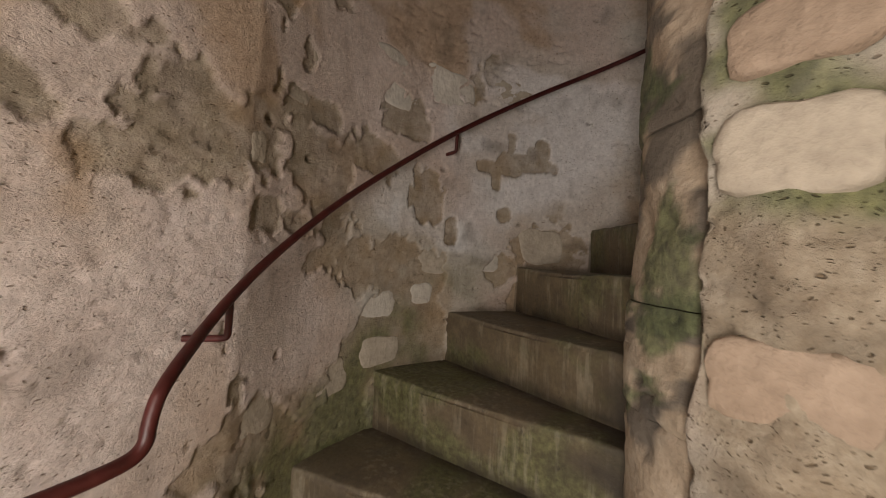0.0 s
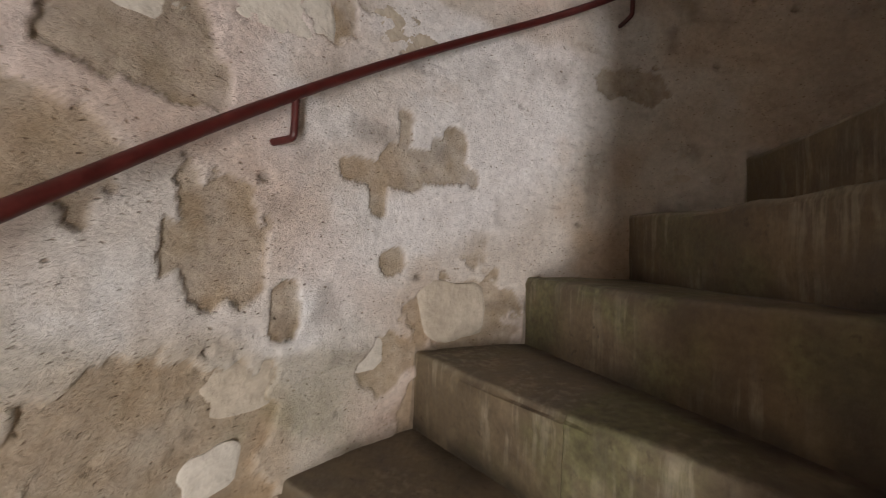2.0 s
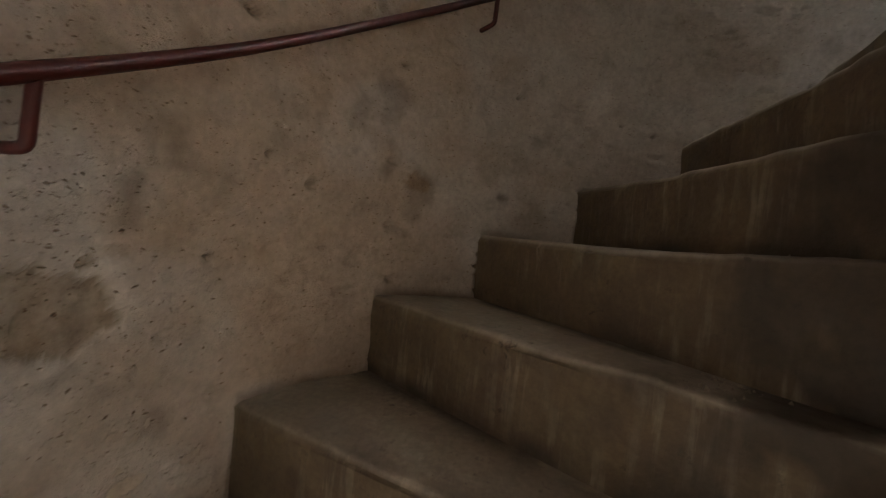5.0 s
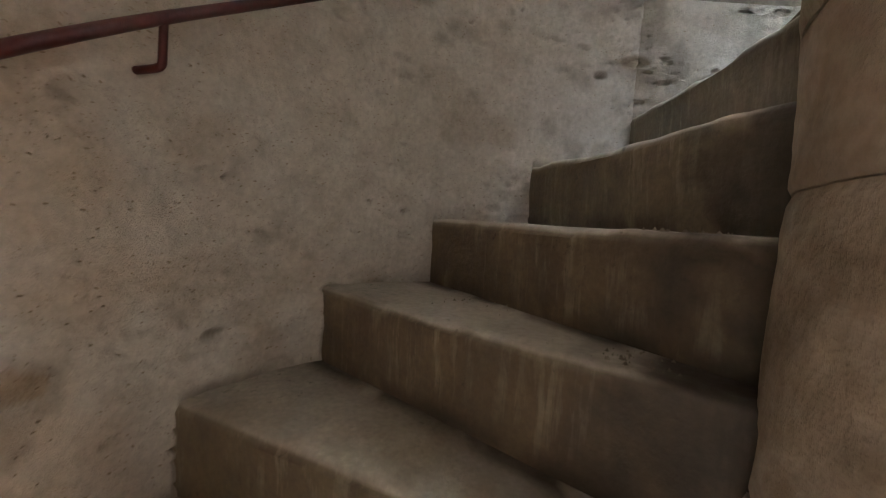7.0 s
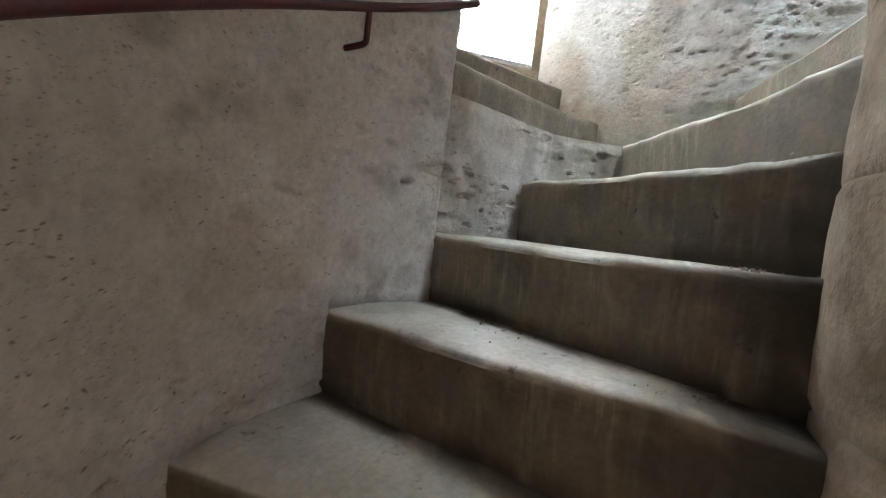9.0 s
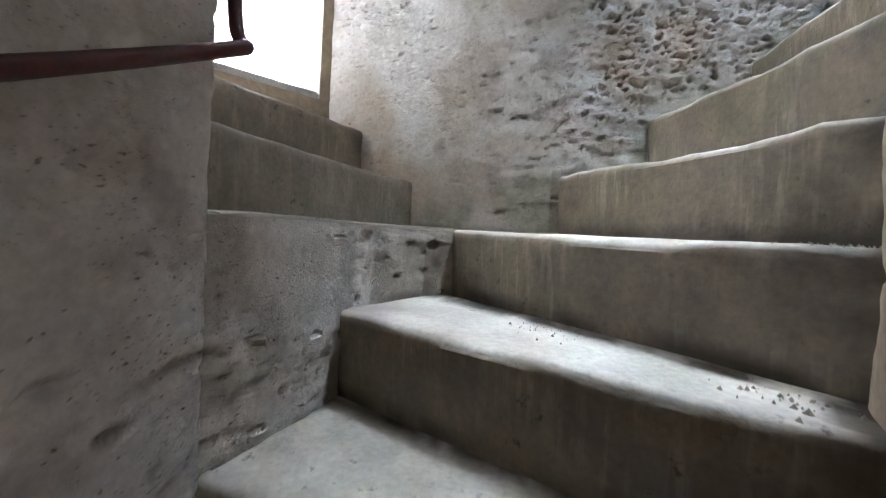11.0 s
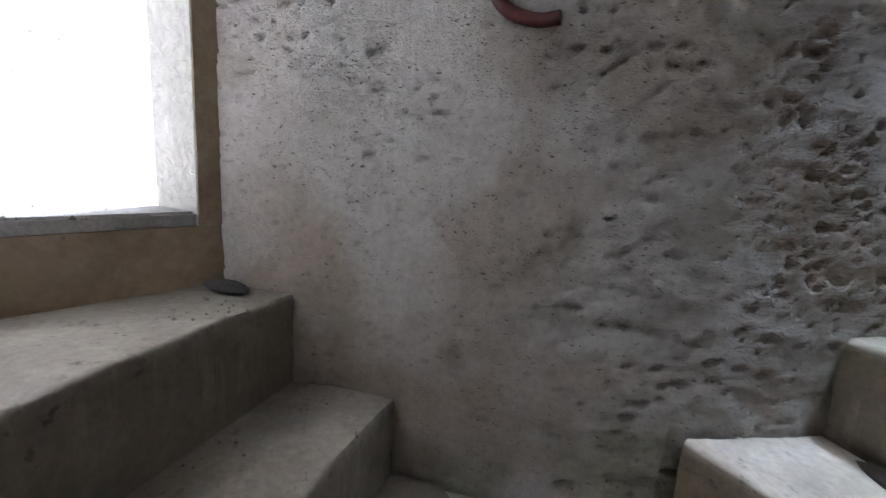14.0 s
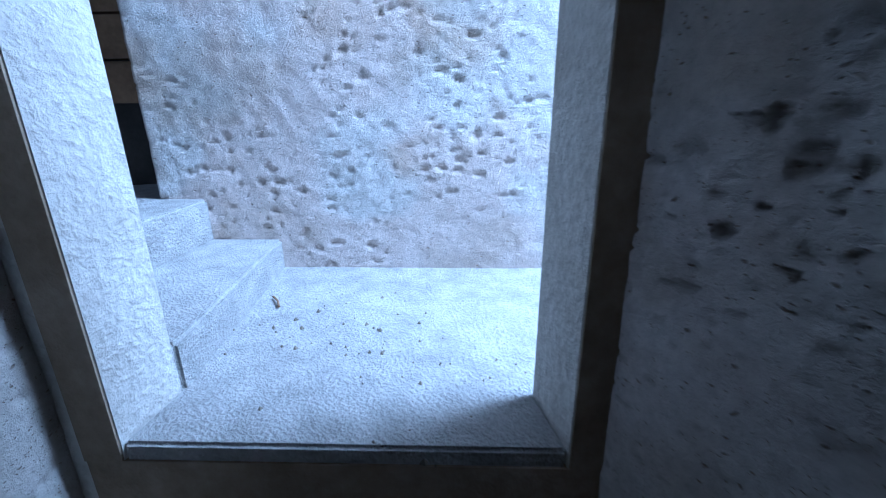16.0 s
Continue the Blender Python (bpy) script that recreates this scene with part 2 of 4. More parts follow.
# near-black colour that stands for the unlit depth of the opening
OPENING_SHADE = concrete_material("opening_shade_wall", (0.05, 0.045, 0.04), (0.09, 0.08, 0.07), 20)
SLATE = concrete_material("dark_chip", (0.05, 0.045, 0.04), (0.12, 0.11, 0.10), 40, 0.7)


# ---- building helpers ----
def mesh_from(name, verts, faces, mat, fields=None, smooth=True):
    me = bpy.data.meshes.new(name)
    me.from_pydata([tuple(v) for v in verts], [], faces)
    me.materials.append(mat)
    for key, values in (fields or {}).items():
        a = me.attributes.new(key, "FLOAT", "POINT")
        a.data.foreach_set("value", np.clip(np.asarray(values, dtype=np.float32).ravel(), 0, 1))
    if smooth:
        me.polygons.foreach_set("use_smooth", [True] * len(me.polygons))
    me.update()
    if smooth and len(me.polygons) < 20000:
        me.set_sharp_from_angle(angle=radians(42))
    return me


def thing(name, me, label, category, kind="", group=""):
    return tagged(new(name, me), label, category, group, kind)


def part_of(parent, name, me, label=""):
    ob = new(name, me)
    ob.parent = parent
    return tagged(ob, label)


def from_bm(name, bm, mat):
    bmesh.ops.recalc_face_normals(bm, faces=bm.faces)
    me = bpy.data.meshes.new(name)
    bm.to_mesh(me)
    bm.free()
    me.materials.append(mat)
    return me


def block(x0, y0, z0, x1, y1, z1, bevel=0.008):
    bm = bmesh.new()
    bmesh.ops.create_cube(bm, size=1, matrix=Matrix.Translation(((x0 + x1) / 2, (y0 + y1) / 2, (z0 + z1) / 2)) @ Matrix.Diagonal((x1 - x0, y1 - y0, z1 - z0, 1)))
    if bevel:
        bmesh.ops.bevel(bm, geom=bm.edges[:], offset=bevel, segments=2, affect="EDGES")
    return bm


def prism(points, z0, z1, bevel=0.0):
    """An upright prism over a plan polygon."""
    bm = bmesh.new()
    low = [bm.verts.new((x, y, z0)) for x, y in points]
    high = [bm.verts.new((x, y, z1)) for x, y in points]
    bm.faces.new(low[::-1])
    bm.faces.new(high)
    k = len(points)
    for a in range(k):
        bm.faces.new((low[a], low[(a + 1) % k], high[(a + 1) % k], high[a]))
    if bevel:
        top = [e for e in bm.edges if e.verts[0] in high or e.verts[1] in high]
        bmesh.ops.bevel(bm, geom=top, offset=bevel, segments=3, affect="EDGES")
    return bm


def grid_faces(nu, nv, start=0, flip=False):
    i = np.arange(nu - 1)[:, None] * nv + np.arange(nv - 1)[None, :] + start
    q = np.stack([i, i + nv, i + nv + 1, i + 1], -1).reshape(-1, 4)
    return (q[:, ::-1] if flip else q).tolist()


def thick_wall(name, path, low, high, relief, fields, mat, thick=0.3, pitch=0.0068, label="", category="wall"):
    """A wall along a plan path, from low(s) to high(s), s being the length along it. relief(s, z) pushes the inner face into the wall;
    fields(s, z) give the wear. The back is plain."""
    pts = np.array(path)
    seg = np.hypot(*np.diff(pts, axis=0).T)
    along = np.concatenate([[0], np.cumsum(seg)])
    length = along[-1]
    nu = int(length / pitch) + 2
    s = np.linspace(0, length, nu)
    x, y = np.interp(s, along, pts[:, 0]), np.interp(s, along, pts[:, 1])
    tx, ty = np.gradient(x), np.gradient(y)
    t = np.hypot(tx, ty)
    nx, ny = -ty / t, tx / t                     # into the wall
    z0, z1 = low(s), high(s)
    fine = float(min(2.25, np.min(z1 - z0) - 0.05))
    nv = int(fine / pitch)
    v = np.linspace(0, 1, nv, endpoint=False) * fine
    zz = z0[:, None] + v[None, :]
    top = np.linspace(0, 1, 14)[None, :] * (z1 - z0 - fine)[:, None] + (z0 + fine)[:, None]
    zz = np.concatenate([zz, top], 1)
    nv = zz.shape[1]
    ss = np.repeat(s[:, None], nv, 1)
    d = relief(ss, zz)
    vx, vy = x[:, None] + nx[:, None] * d, y[:, None] + ny[:, None] * d
    front = np.stack([vx, vy, zz], -1).reshape(-1, 3)
    bx, by = x + nx * thick, y + ny * thick
    back = np.stack([np.stack([bx, by, z0], -1), np.stack([bx, by, z1], -1)], 1).reshape(-1, 3)
    verts = np.concatenate([front, back])
    n0 = len(front)
    faces = grid_faces(nu, nv)
    faces += grid_faces(nu, 2, n0, flip=True)
    for k in range(nu - 1):
        faces.append((k * nv, n0 + 2 * k, n0 + 2 * k + 2, (k + 1) * nv))
        faces.append((k * nv + nv - 1, (k + 1) * nv + nv - 1, n0 + 2 * k + 3, n0 + 2 * k + 1))
    faces.append(tuple(range(nv)) + (n0 + 1, n0))
    e = (nu - 1) * nv
    faces.append(tuple(range(e + nv - 1, e - 1, -1)) + (n0 + 2 * nu - 2, n0 + 2 * nu - 1))
    f = {k: np.concatenate([np.broadcast_to(w, ss.shape).ravel(), np.zeros(len(back))]) for k, w in fields(ss, zz).items()}
    me = mesh_from(name, verts, faces, mat, f)
    return thing(name, me, label, category, "structure")


# ---- the tower wall ----
def arc(i0, i1, r, n=None):
    n = n or max(3, int(abs(i1 - i0) * 8))
    return [on_plan(i0 + (i1 - i0) * k / (n - 1), r) for k in range(n)]


ENTRY = [(1.34, 2.6), (1.252, 0.65)]
I0, I1 = -0.8, 12.0
LOWER = ENTRY + arc(I0, I1, R)
ENTRY_LENGTH = math.dist(*ENTRY) + math.dist(ENTRY[1], on_plan(I0, R))


def index_low(s):
    return I0 + (s - ENTRY_LENGTH) / (R * ALPHA)


def blobs(i, z, spots, soft=0.35):
    """A stain made of overlapping ovals: index, height, half width (in steps), half height (m)."""
    m = np.zeros_like(i)
    for a, b, ra, rb in spots:
        m = np.maximum(m, 1 - np.hypot((i - a) / ra, (z - b) / rb))
    return m


def boxes(i, z, spots):
    """The same of worn rectangles."""
    m = np.full_like(i, -9.0)
    for a, b, ra, rb in spots:
        m = np.maximum(m, 1 - (np.abs((i - a) / ra) ** 3 + np.abs((z - b) / rb) ** 3) ** (1 / 3))
    return m


# where the limewash has come off: step index, height, half width in steps, half height in metres
TRAIN = ((2.50, 1.126, 0.25, 0.034), (3.03, 1.176, 0.42, 0.054), (2.79, 1.252, 0.065, 0.065), (2.79, 1.292, 0.085, 0.022), (3.25, 1.255, 0.13, 0.055), (3.19, 1.23, 0.2, 0.04), (2.59, 1.075, 0.09, 0.065), (3.45, 1.162, 0.06, 0.034), (2.78, 1.14, 0.22, 0.05))
LOST = ((1.54, 0.95, 0.28, 0.14), (0.78, 1.03, 0.32, 0.085), (-0.69, 0.92, 0.12, 0.06), (-0.59, 0.75, 0.18, 0.05), (-0.22, 0.74, 0.18, 0.035),
        (4.89, 1.546, 0.46, 0.066), (2.75, 0.905, 0.12, 0.04), (3.59, 0.789, 0.46, 0.08), (0.66, 0.66, 0.12, 0.07), (1.20, 1.21, 0.44, 0.06), (-0.02, 1.10, 0.42, 0.05), (1.95, 0.80, 0.10, 0.08))


def relief_low(s, z):
    i = index_low(s)
    rough = ease(5.5, 8.0, i)
    d = 0.030 * (fbm(s * 1.3, z * 1.3, 3, 5) - 0.5) + (0.010 + 0.008 * rough) * (fbm(s * 5, z * 5, 3, 9) - 0.5)
    d += 0.005 * (fbm(s * 24, z * 24, 3, 12) - 0.5)
    scarred = ease(0.44, 0.53, fbm(s * 2.2 + 3, z * 2.6, 3, 21) + 0.06 * rough)
    d += pits(s * 24, z * 32, 31, 0.35) * 0.007 * scarred
    d += ease(0.0, 0.6, pits(s * 9, z * 16, 41, 0.42, 0.06, 0.30)) * 0.013 * scarred * (0.35 + 0.65 * rough)
    d += ease(0.0, 0.5, pits(s * 17 + fbm(s * 14, z * 14, 2, 44), z * 27, 43, 0.35, 0.08, 0.32)) * 0.008 * scarred * (0.4 + 0.6 * rough)
    d += pits(s * 5, z * 6, 47, 0.3, 0.04, 0.10) * 0.02
    d += 0.019 * scarred * (0.1 + 0.9 * rough) * (fbm(s * 9, z * 22, 4, 49) - 0.5)
    d += bare_low(s, z) * 0.009 * (1 - rough)
    return d


def bare_low(s, z):
    i = index_low(s)
    v = z - i * H
    wob = fbm(s * 9, z * 9, 4, 57) - 0.5
    n = fbm(s * 2.6, z * 3.2, 5, 51)
    high = 0.02 * ease(0.92, 1.12, v) * ease(4.5, 2.5, i)
    foot = ease(0.46, 0.18, v) * 0.12 * ease(5.6, 4.6, i)
    cover = n + foot + high - 0.20 * ease(4.6, 5.6, i)
    m = ease(0.640, 0.660, cover + 0.12 * (fbm(s * 30, z * 30, 3, 59) - 0.5))
    clear = ease(1.0, 0.75, np.hypot((i - 3.75) / 1.75, (z - 1.32) / 0.46) + 0.5 * wob)
    m = m * (1 - clear)
    jag = wob + 0.5 * (fbm(s * 34, z * 34, 3, 58) - 0.5)
    marks = ease(0.11, 0.15, np.maximum(boxes(i, z, TRAIN) + 0.55 * jag, boxes(i, z, LOST) + 0.9 * jag))
    return np.maximum(m, marks)


def fields_low(s, z):
    i = index_low(s)
    v = z - i * H
    n = fbm(s * 3.2, z * 3.2, 4, 71)
    early = ease(5.2, 4.2, i)
    foot = ease(0.34, 0.12, v + 0.3 * (n - 0.5)) * ease(5.8, 4.6, i)
    return {
        "bare": np.maximum(bare_low(s, z) * (0.45 + 0.75 * fbm(s * 16, z * 16, 4, 75)), 0.35 * ease(5.0, 5.8, i) * ease(0.62, 0.78, fbm(s * 5, z * 6, 4, 76))),
        "moss": 0.75 * ease(0.46, 0.60, n + 0.06 * foot) * foot * ease(3.0, 1.0, i),
        # ochre past the newel's shadow edge puts that shade into the stain
        "rust": np.clip(ease(0.52, 0.70, fbm(s * 4, z * 5, 4, 77)) * early * (0.25 + 0.3 * ease(0.9, 1.1, v)) + 0.18 * foot
                        + 0.42 * ease(4.3, 4.7, i) * ease(9.5, 6.5, i) * ease(0.35, 0.6, fbm(s * 3, z * 3.5, 4, 78)), 0, 0.6),
        # patches of grime; pits and the wall's foot darkened further, as shade in colour
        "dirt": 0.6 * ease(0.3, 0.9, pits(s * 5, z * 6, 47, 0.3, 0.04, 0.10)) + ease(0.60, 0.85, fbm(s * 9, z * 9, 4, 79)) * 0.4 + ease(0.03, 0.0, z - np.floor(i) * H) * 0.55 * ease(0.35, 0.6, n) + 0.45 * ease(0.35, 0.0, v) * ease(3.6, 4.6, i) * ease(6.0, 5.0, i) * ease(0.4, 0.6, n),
        "blush": ease(0.34, 0.52, fbm(s * 1.6, z * 1.6, 4, 83) + 0.18 * ease(0.5, -1.0, i)) * ease(4.9, 3.8, i) * (0.7 - 0.6 * ease(1.1, 0.6, np.hypot((i - 3.4) / 1.6, (z - 1.2) / 0.6))),
        # white oval also paints the pool of entrance daylight, ending at the shadow edge
        "clean": np.clip(ease(0.50, 0.60, fbm(s * 2.0, z * 2.0, 4, 87) + 0.35 * ease(1.1, 0.7, np.hypot((i - 3.2) / 2.2, (z - 1.15) / 0.6))) * early
                         + 0.5 * ease(9.5, 11.5, i), 0, 1) * (1 - 0.6 * foot),
    }


def helix_floor(i):
    return np.maximum(i, FIRST) * H - 0.35


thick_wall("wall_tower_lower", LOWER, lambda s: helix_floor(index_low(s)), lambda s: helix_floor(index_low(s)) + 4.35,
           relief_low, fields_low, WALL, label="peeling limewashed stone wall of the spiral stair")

# the same wall goes on under the recess, up to its floor
APRON = arc(I1, 12.35, R, 3) + [(-1.118, 0.64), (-1.062, 0.79), (-0.995, 0.965), (-0.87, 1.093), (-0.728, 1.207)]
APRON_START = ENTRY_LENGTH + (I1 - I0) * R * ALPHA


def fields_apron(s, z):
    f = fields_low(s + APRON_START, z)
    # tan stone by the corner; the rest darkened to put its shade in colour
    f["bare"] = np.maximum(f["bare"], (0.30 + 0.35 * ease(0.5, 0.75, s)) * ease(0.30, 0.55, fbm(s * 6, z * 7, 4, 181)))
    f["dirt"] = np.maximum(f["dirt"], 0.35 * ease(0.55, 0.68, fbm(s * 7, z * 3, 4, 183)))
    f["clean"] = 0.35 * f["clean"]
    return f


thick_wall("wall_recess_apron", APRON, lambda s: s * 0 + 11.2 * H, lambda s: s * 0 + 14 * H - 0.006, lambda s, z: relief_low(s + APRON_START, z) * ease(0.0, 0.05, 14 * H - z),
           fields_apron, WALL, thick=0.08, label="limewashed stone wall under the floor of the recess")

# recess and upper wall
I2 = 16.0
UPPER = [(-1.345, 1.705), (-1.318, 1.668), (-1.25, 1.632), (-1.155, 1.598), (-1.04, 1.558), (-0.925, 1.508), (-0.81, 1.447), (-0.59, 1.358), (-0.36, 1.295), (-0.16, 1.276)] + arc(I2, 23.0, R)
UPPER_LENGTH = sum(math.dist(a, b) for a, b in zip(UPPER[:10], UPPER[1:11]))


def index_up(s):
    return I2 + (s - UPPER_LENGTH) / (R * ALPHA)


def hollows_up(s, z):
    """Where the stone has weathered out in clusters of small deep holes, thickest up the stair."""
    i = index_up(s)
    thick = ease(14.2, 16.8, i) * 0.18
    where = ease(0.57, 0.66, fbm(s * 2.4 + 5, z * 3.0, 4, 141) + thick)
    warp = fbm(s * 22, z * 22, 2, 143)
    a = ease(0.0, 0.45, pits(s * 23 + warp, z * 30 + 0.6 * warp, 145, 0.45, 0.10, 0.36))
    b = ease(0.0, 0.35, pits(s * 34 + warp, z * 46, 148, 0.5, 0.12, 0.42))
    return np.maximum(a, 0.5 * b) * where


def relief_up(s, z):
    i = index_up(s)
    d = 0.028 * (fbm(s * 1.5, z * 1.5, 3, 105) - 0.5) + 0.012 * (fbm(s * 6, z * 6, 3, 109) - 0.5)
    d += 0.005 * (fbm(s * 28, z * 28, 3, 112) - 0.5)
    scar = ease(0.42, 0.6, fbm(s * 2.6, z * 3.2, 3, 121) + 0.10 * ease(13.5, 15.5, i))
    d += ease(0.0, 0.5, pits(s * 34 + fbm(s * 25, z * 25, 2, 133), z * 44, 131, 0.30, 0.10, 0.36)) * 0.006 * (0.3 + 0.7 * scar)
    coarse = ease(13.6, 15.8, i + 1.2 * (fbm(s * 2, z * 2, 3, 139) - 0.5))
    d += hollows_up(s, z) * (0.009 + 0.006 * coarse)
    d += pits(s * 6 + 0.4 * fbm(s * 30, z * 30, 2, 146), z * 8, 147, 0.16, 0.03, 0.15) * 0.018 * (0.4 + 0.6 * coarse)
    d += (0.004 + 0.002 * coarse) * (0.35 + 0.65 * scar) * (fbm(s * 30, z * 44, 5, 149) - 0.5)
    return d


def fields_up(s, z):
    i = index_up(s)
    v = z - np.maximum(i, 14) * H
    return {
        "bare": ease(0.62, 0.72, fbm(s * 3, z * 3, 4, 151) + 0.08 * ease(15, 17, i)) * 0.5,
        "moss": ease(0.5, 0.7, fbm(s * 5, z * 5, 4, 153)) * ease(0.18, 0.0, v) * 0.5,
        "rust": ease(0.52, 0.72, fbm(s * 4, z * 5, 4, 155)) * 0.30,
        # grime patches, and weathered holes given a dark colour that deepens their shade
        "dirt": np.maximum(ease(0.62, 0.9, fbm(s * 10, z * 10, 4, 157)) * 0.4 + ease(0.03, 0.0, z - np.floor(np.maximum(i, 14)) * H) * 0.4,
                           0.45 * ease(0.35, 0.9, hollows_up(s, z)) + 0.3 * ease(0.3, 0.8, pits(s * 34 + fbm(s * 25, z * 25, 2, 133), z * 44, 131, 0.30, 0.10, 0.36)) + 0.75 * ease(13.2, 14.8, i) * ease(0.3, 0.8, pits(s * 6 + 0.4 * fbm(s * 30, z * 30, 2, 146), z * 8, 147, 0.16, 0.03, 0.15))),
        "blush": ease(0.5, 0.75, fbm(s * 2, z * 2, 3, 159)) * 0.3,
        "clean": np.clip(ease(0.45, 0.6, fbm(s * 2, z * 2, 4, 161)) * 0.5 + 0.4 * ease(12.9, 12.2, i), 0, 1),
    }


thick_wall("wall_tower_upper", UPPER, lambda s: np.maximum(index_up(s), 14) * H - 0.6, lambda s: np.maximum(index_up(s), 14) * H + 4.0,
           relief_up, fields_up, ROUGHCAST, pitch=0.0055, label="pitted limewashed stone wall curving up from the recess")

LEFT = [on_plan(12.0, R), (-1.45, 0.71), (-1.925, 1.13)]


def relief_left(s, z):
    return 0.02 * (fbm(s * 2, z * 2, 3, 205) - 0.5) + 0.006 * (fbm(s * 20, z * 20, 3, 209) - 0.5) + pits(s * 20, z * 24, 231, 0.3) * 0.007


thick_wall("wall_recess", LEFT, lambda s: s * 0 + 2.6, lambda s: s * 0 + 7.0, relief_left,
           lambda s, z: {"bare": ease(0.6, 0.75, fbm(s * 3, z * 3, 4, 251)) * 0.4, "clean": s * 0 + 0.35}, WALL, thick=0.22,
           label="white limewashed side wall of the recess")

# the wall between the newel and the entrance
FLANK = [(0.26, 0.26), (0.305, 0.365), (0.22, 0.44), (0.09, 0.475), (-0.04, 0.50), (-0.09, 0.58), (-0.10, 1.0), (-0.09, 2.6)]


def relief_flank(s, z):
    d = 0.05 * (fbm(s * 3, z * 3, 3, 305) - 0.5) + 0.03 * (fbm(s * 9, z * 9, 3, 309) - 0.5)
    d += pits(s * 18, z * 20, 331, 0.5) * 0.014 + 0.006 * (fbm(s * 30, z * 30, 3, 311) - 0.5)
    return d


def fields_flank(s, z):
    return {"bare": 0.55 + 0.45 * ease(0.47, 0.56, fbm(s * 3.5, z * 3.5, 5, 351)), "moss": 0.8 * ease(0.54, 0.66, fbm(s * 5, z * 5, 4, 353) + 0.14 * ease(0.8, 0.2, z) - 0.06),
            "rust": ease(0.55, 0.75, fbm(s * 4, z * 4, 4, 355)) * 0.45, "dirt": ease(0.6, 0.8, fbm(s * 10, z * 10, 4, 357)) * 0.5,
            "blush": ease(0.45, 0.65, fbm(s * 2, z * 2, 3, 359)) * 0.8}


thick_wall("wall_entrance_flank", FLANK, lambda s: s * 0 - 0.9, lambda s: s * 0 + 2.62, relief_flank, fields_flank, WALL, thick=0.35, pitch=0.008,
           label="rough rubble stone wall beside the newel")


# ---- the stair ----
def step_mesh(i, z, seed, pale, moss, r0=0.14, r1=R + 0.07):
    """One winder: a profile from riser to tread carried from the newel to the wall, its edge worn hollow."""
    rs = np.linspace(r0, r1, int(8 + (r1 - r0) * 34))
    ang = -ALPHA * i
    rad, tan = np.array([math.cos(ang), math.sin(ang)]), np.array([math.sin(ang), -math.cos(ang)])
    wear = 0.010 * np.exp(-((rs - 0.85) / 0.28) ** 2) + 0.016 * (fbm(rs * 9, rs * 0 + seed, 5, seed) - 0.42)
    rows = []
    riser = [0.0, 0.15, 0.3, 0.45, 0.6, 0.75, 0.88, 0.96]
    for f in riser:
        rows.append((0.012 - 0.012 * f + 0.008 * (fbm(rs * 6, rs * 0 + f * 4, 3, seed + 3) - 0.5), z - H - 0.02 + f * H + rs * 0))
    for a, b in ((0.0, 0.013), (0.002, 0.006), (0.006, 0.002), (0.013, 0.0)):
        rows.append((a + 0.8 * wear, z - b - wear))
    deep = np.maximum(rs * math.tan(ALPHA), 0.05) + 0.05
    for f in (0.12, 0.2, 0.3, 0.42, 0.55, 0.7, 0.85, 1.0):
        flat = 0.006 * (fbm(rs * 5, rs * 0 + f * 3 + seed, 3, seed + 7) - 0.5)
        rows.append((0.013 + f * (deep - 0.013), z + flat - wear * max(0.0, 1 - f * 2.2)))
    front = len(rows)
    rows.append((deep, z - H * 1.3 + rs * 0))
    rows.append((rs * 0 + 0.012, z - H * 1.3 + rs * 0))
    u = np.array([np.broadcast_to(a, rs.shape) for a, _ in rows])
    zz = np.array([np.broadcast_to(b, rs.shape) for _, b in rows])
    xy = rad[None, None] * rs[None, :, None] + tan[None, None] * u[:, :, None]
    verts = np.concatenate([xy, zz[:, :, None]], -1).reshape(-1, 3)
    nu, nv = u.shape
    faces = grid_faces(nu, nv) + [(nv * (nu - 1) + k, k, k + 1, nv * (nu - 1) + k + 1) for k in range(nv - 1)]
    faces.append(tuple(k * nv for k in range(nu))[::-1])
    faces.append(tuple(k * nv + nv - 1 for k in range(nu)))
    rr = np.broadcast_to(rs[None], u.shape)
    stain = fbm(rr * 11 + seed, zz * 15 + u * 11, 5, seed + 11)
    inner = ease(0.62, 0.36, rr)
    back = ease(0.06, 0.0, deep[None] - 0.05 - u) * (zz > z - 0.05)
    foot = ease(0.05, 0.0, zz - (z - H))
    # grime by the newel; shade painted into tread backs and riser feet
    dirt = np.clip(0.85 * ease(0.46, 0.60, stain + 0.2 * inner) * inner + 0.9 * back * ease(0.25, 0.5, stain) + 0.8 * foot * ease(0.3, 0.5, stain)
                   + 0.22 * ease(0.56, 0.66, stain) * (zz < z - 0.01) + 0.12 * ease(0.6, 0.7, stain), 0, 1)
    # tread tops paler than risers: own stone, whitened for light falling on them
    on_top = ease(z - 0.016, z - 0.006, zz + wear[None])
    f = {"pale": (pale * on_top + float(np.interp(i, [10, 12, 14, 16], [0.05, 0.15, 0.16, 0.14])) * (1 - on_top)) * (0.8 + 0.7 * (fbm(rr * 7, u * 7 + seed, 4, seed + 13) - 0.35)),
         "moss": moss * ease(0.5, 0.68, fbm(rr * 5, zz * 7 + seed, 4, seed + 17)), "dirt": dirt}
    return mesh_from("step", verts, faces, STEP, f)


stair = tagged(new("spiral_staircase"), "worn limestone spiral stair winding up round a stone newel", "stairs", kind="structure")
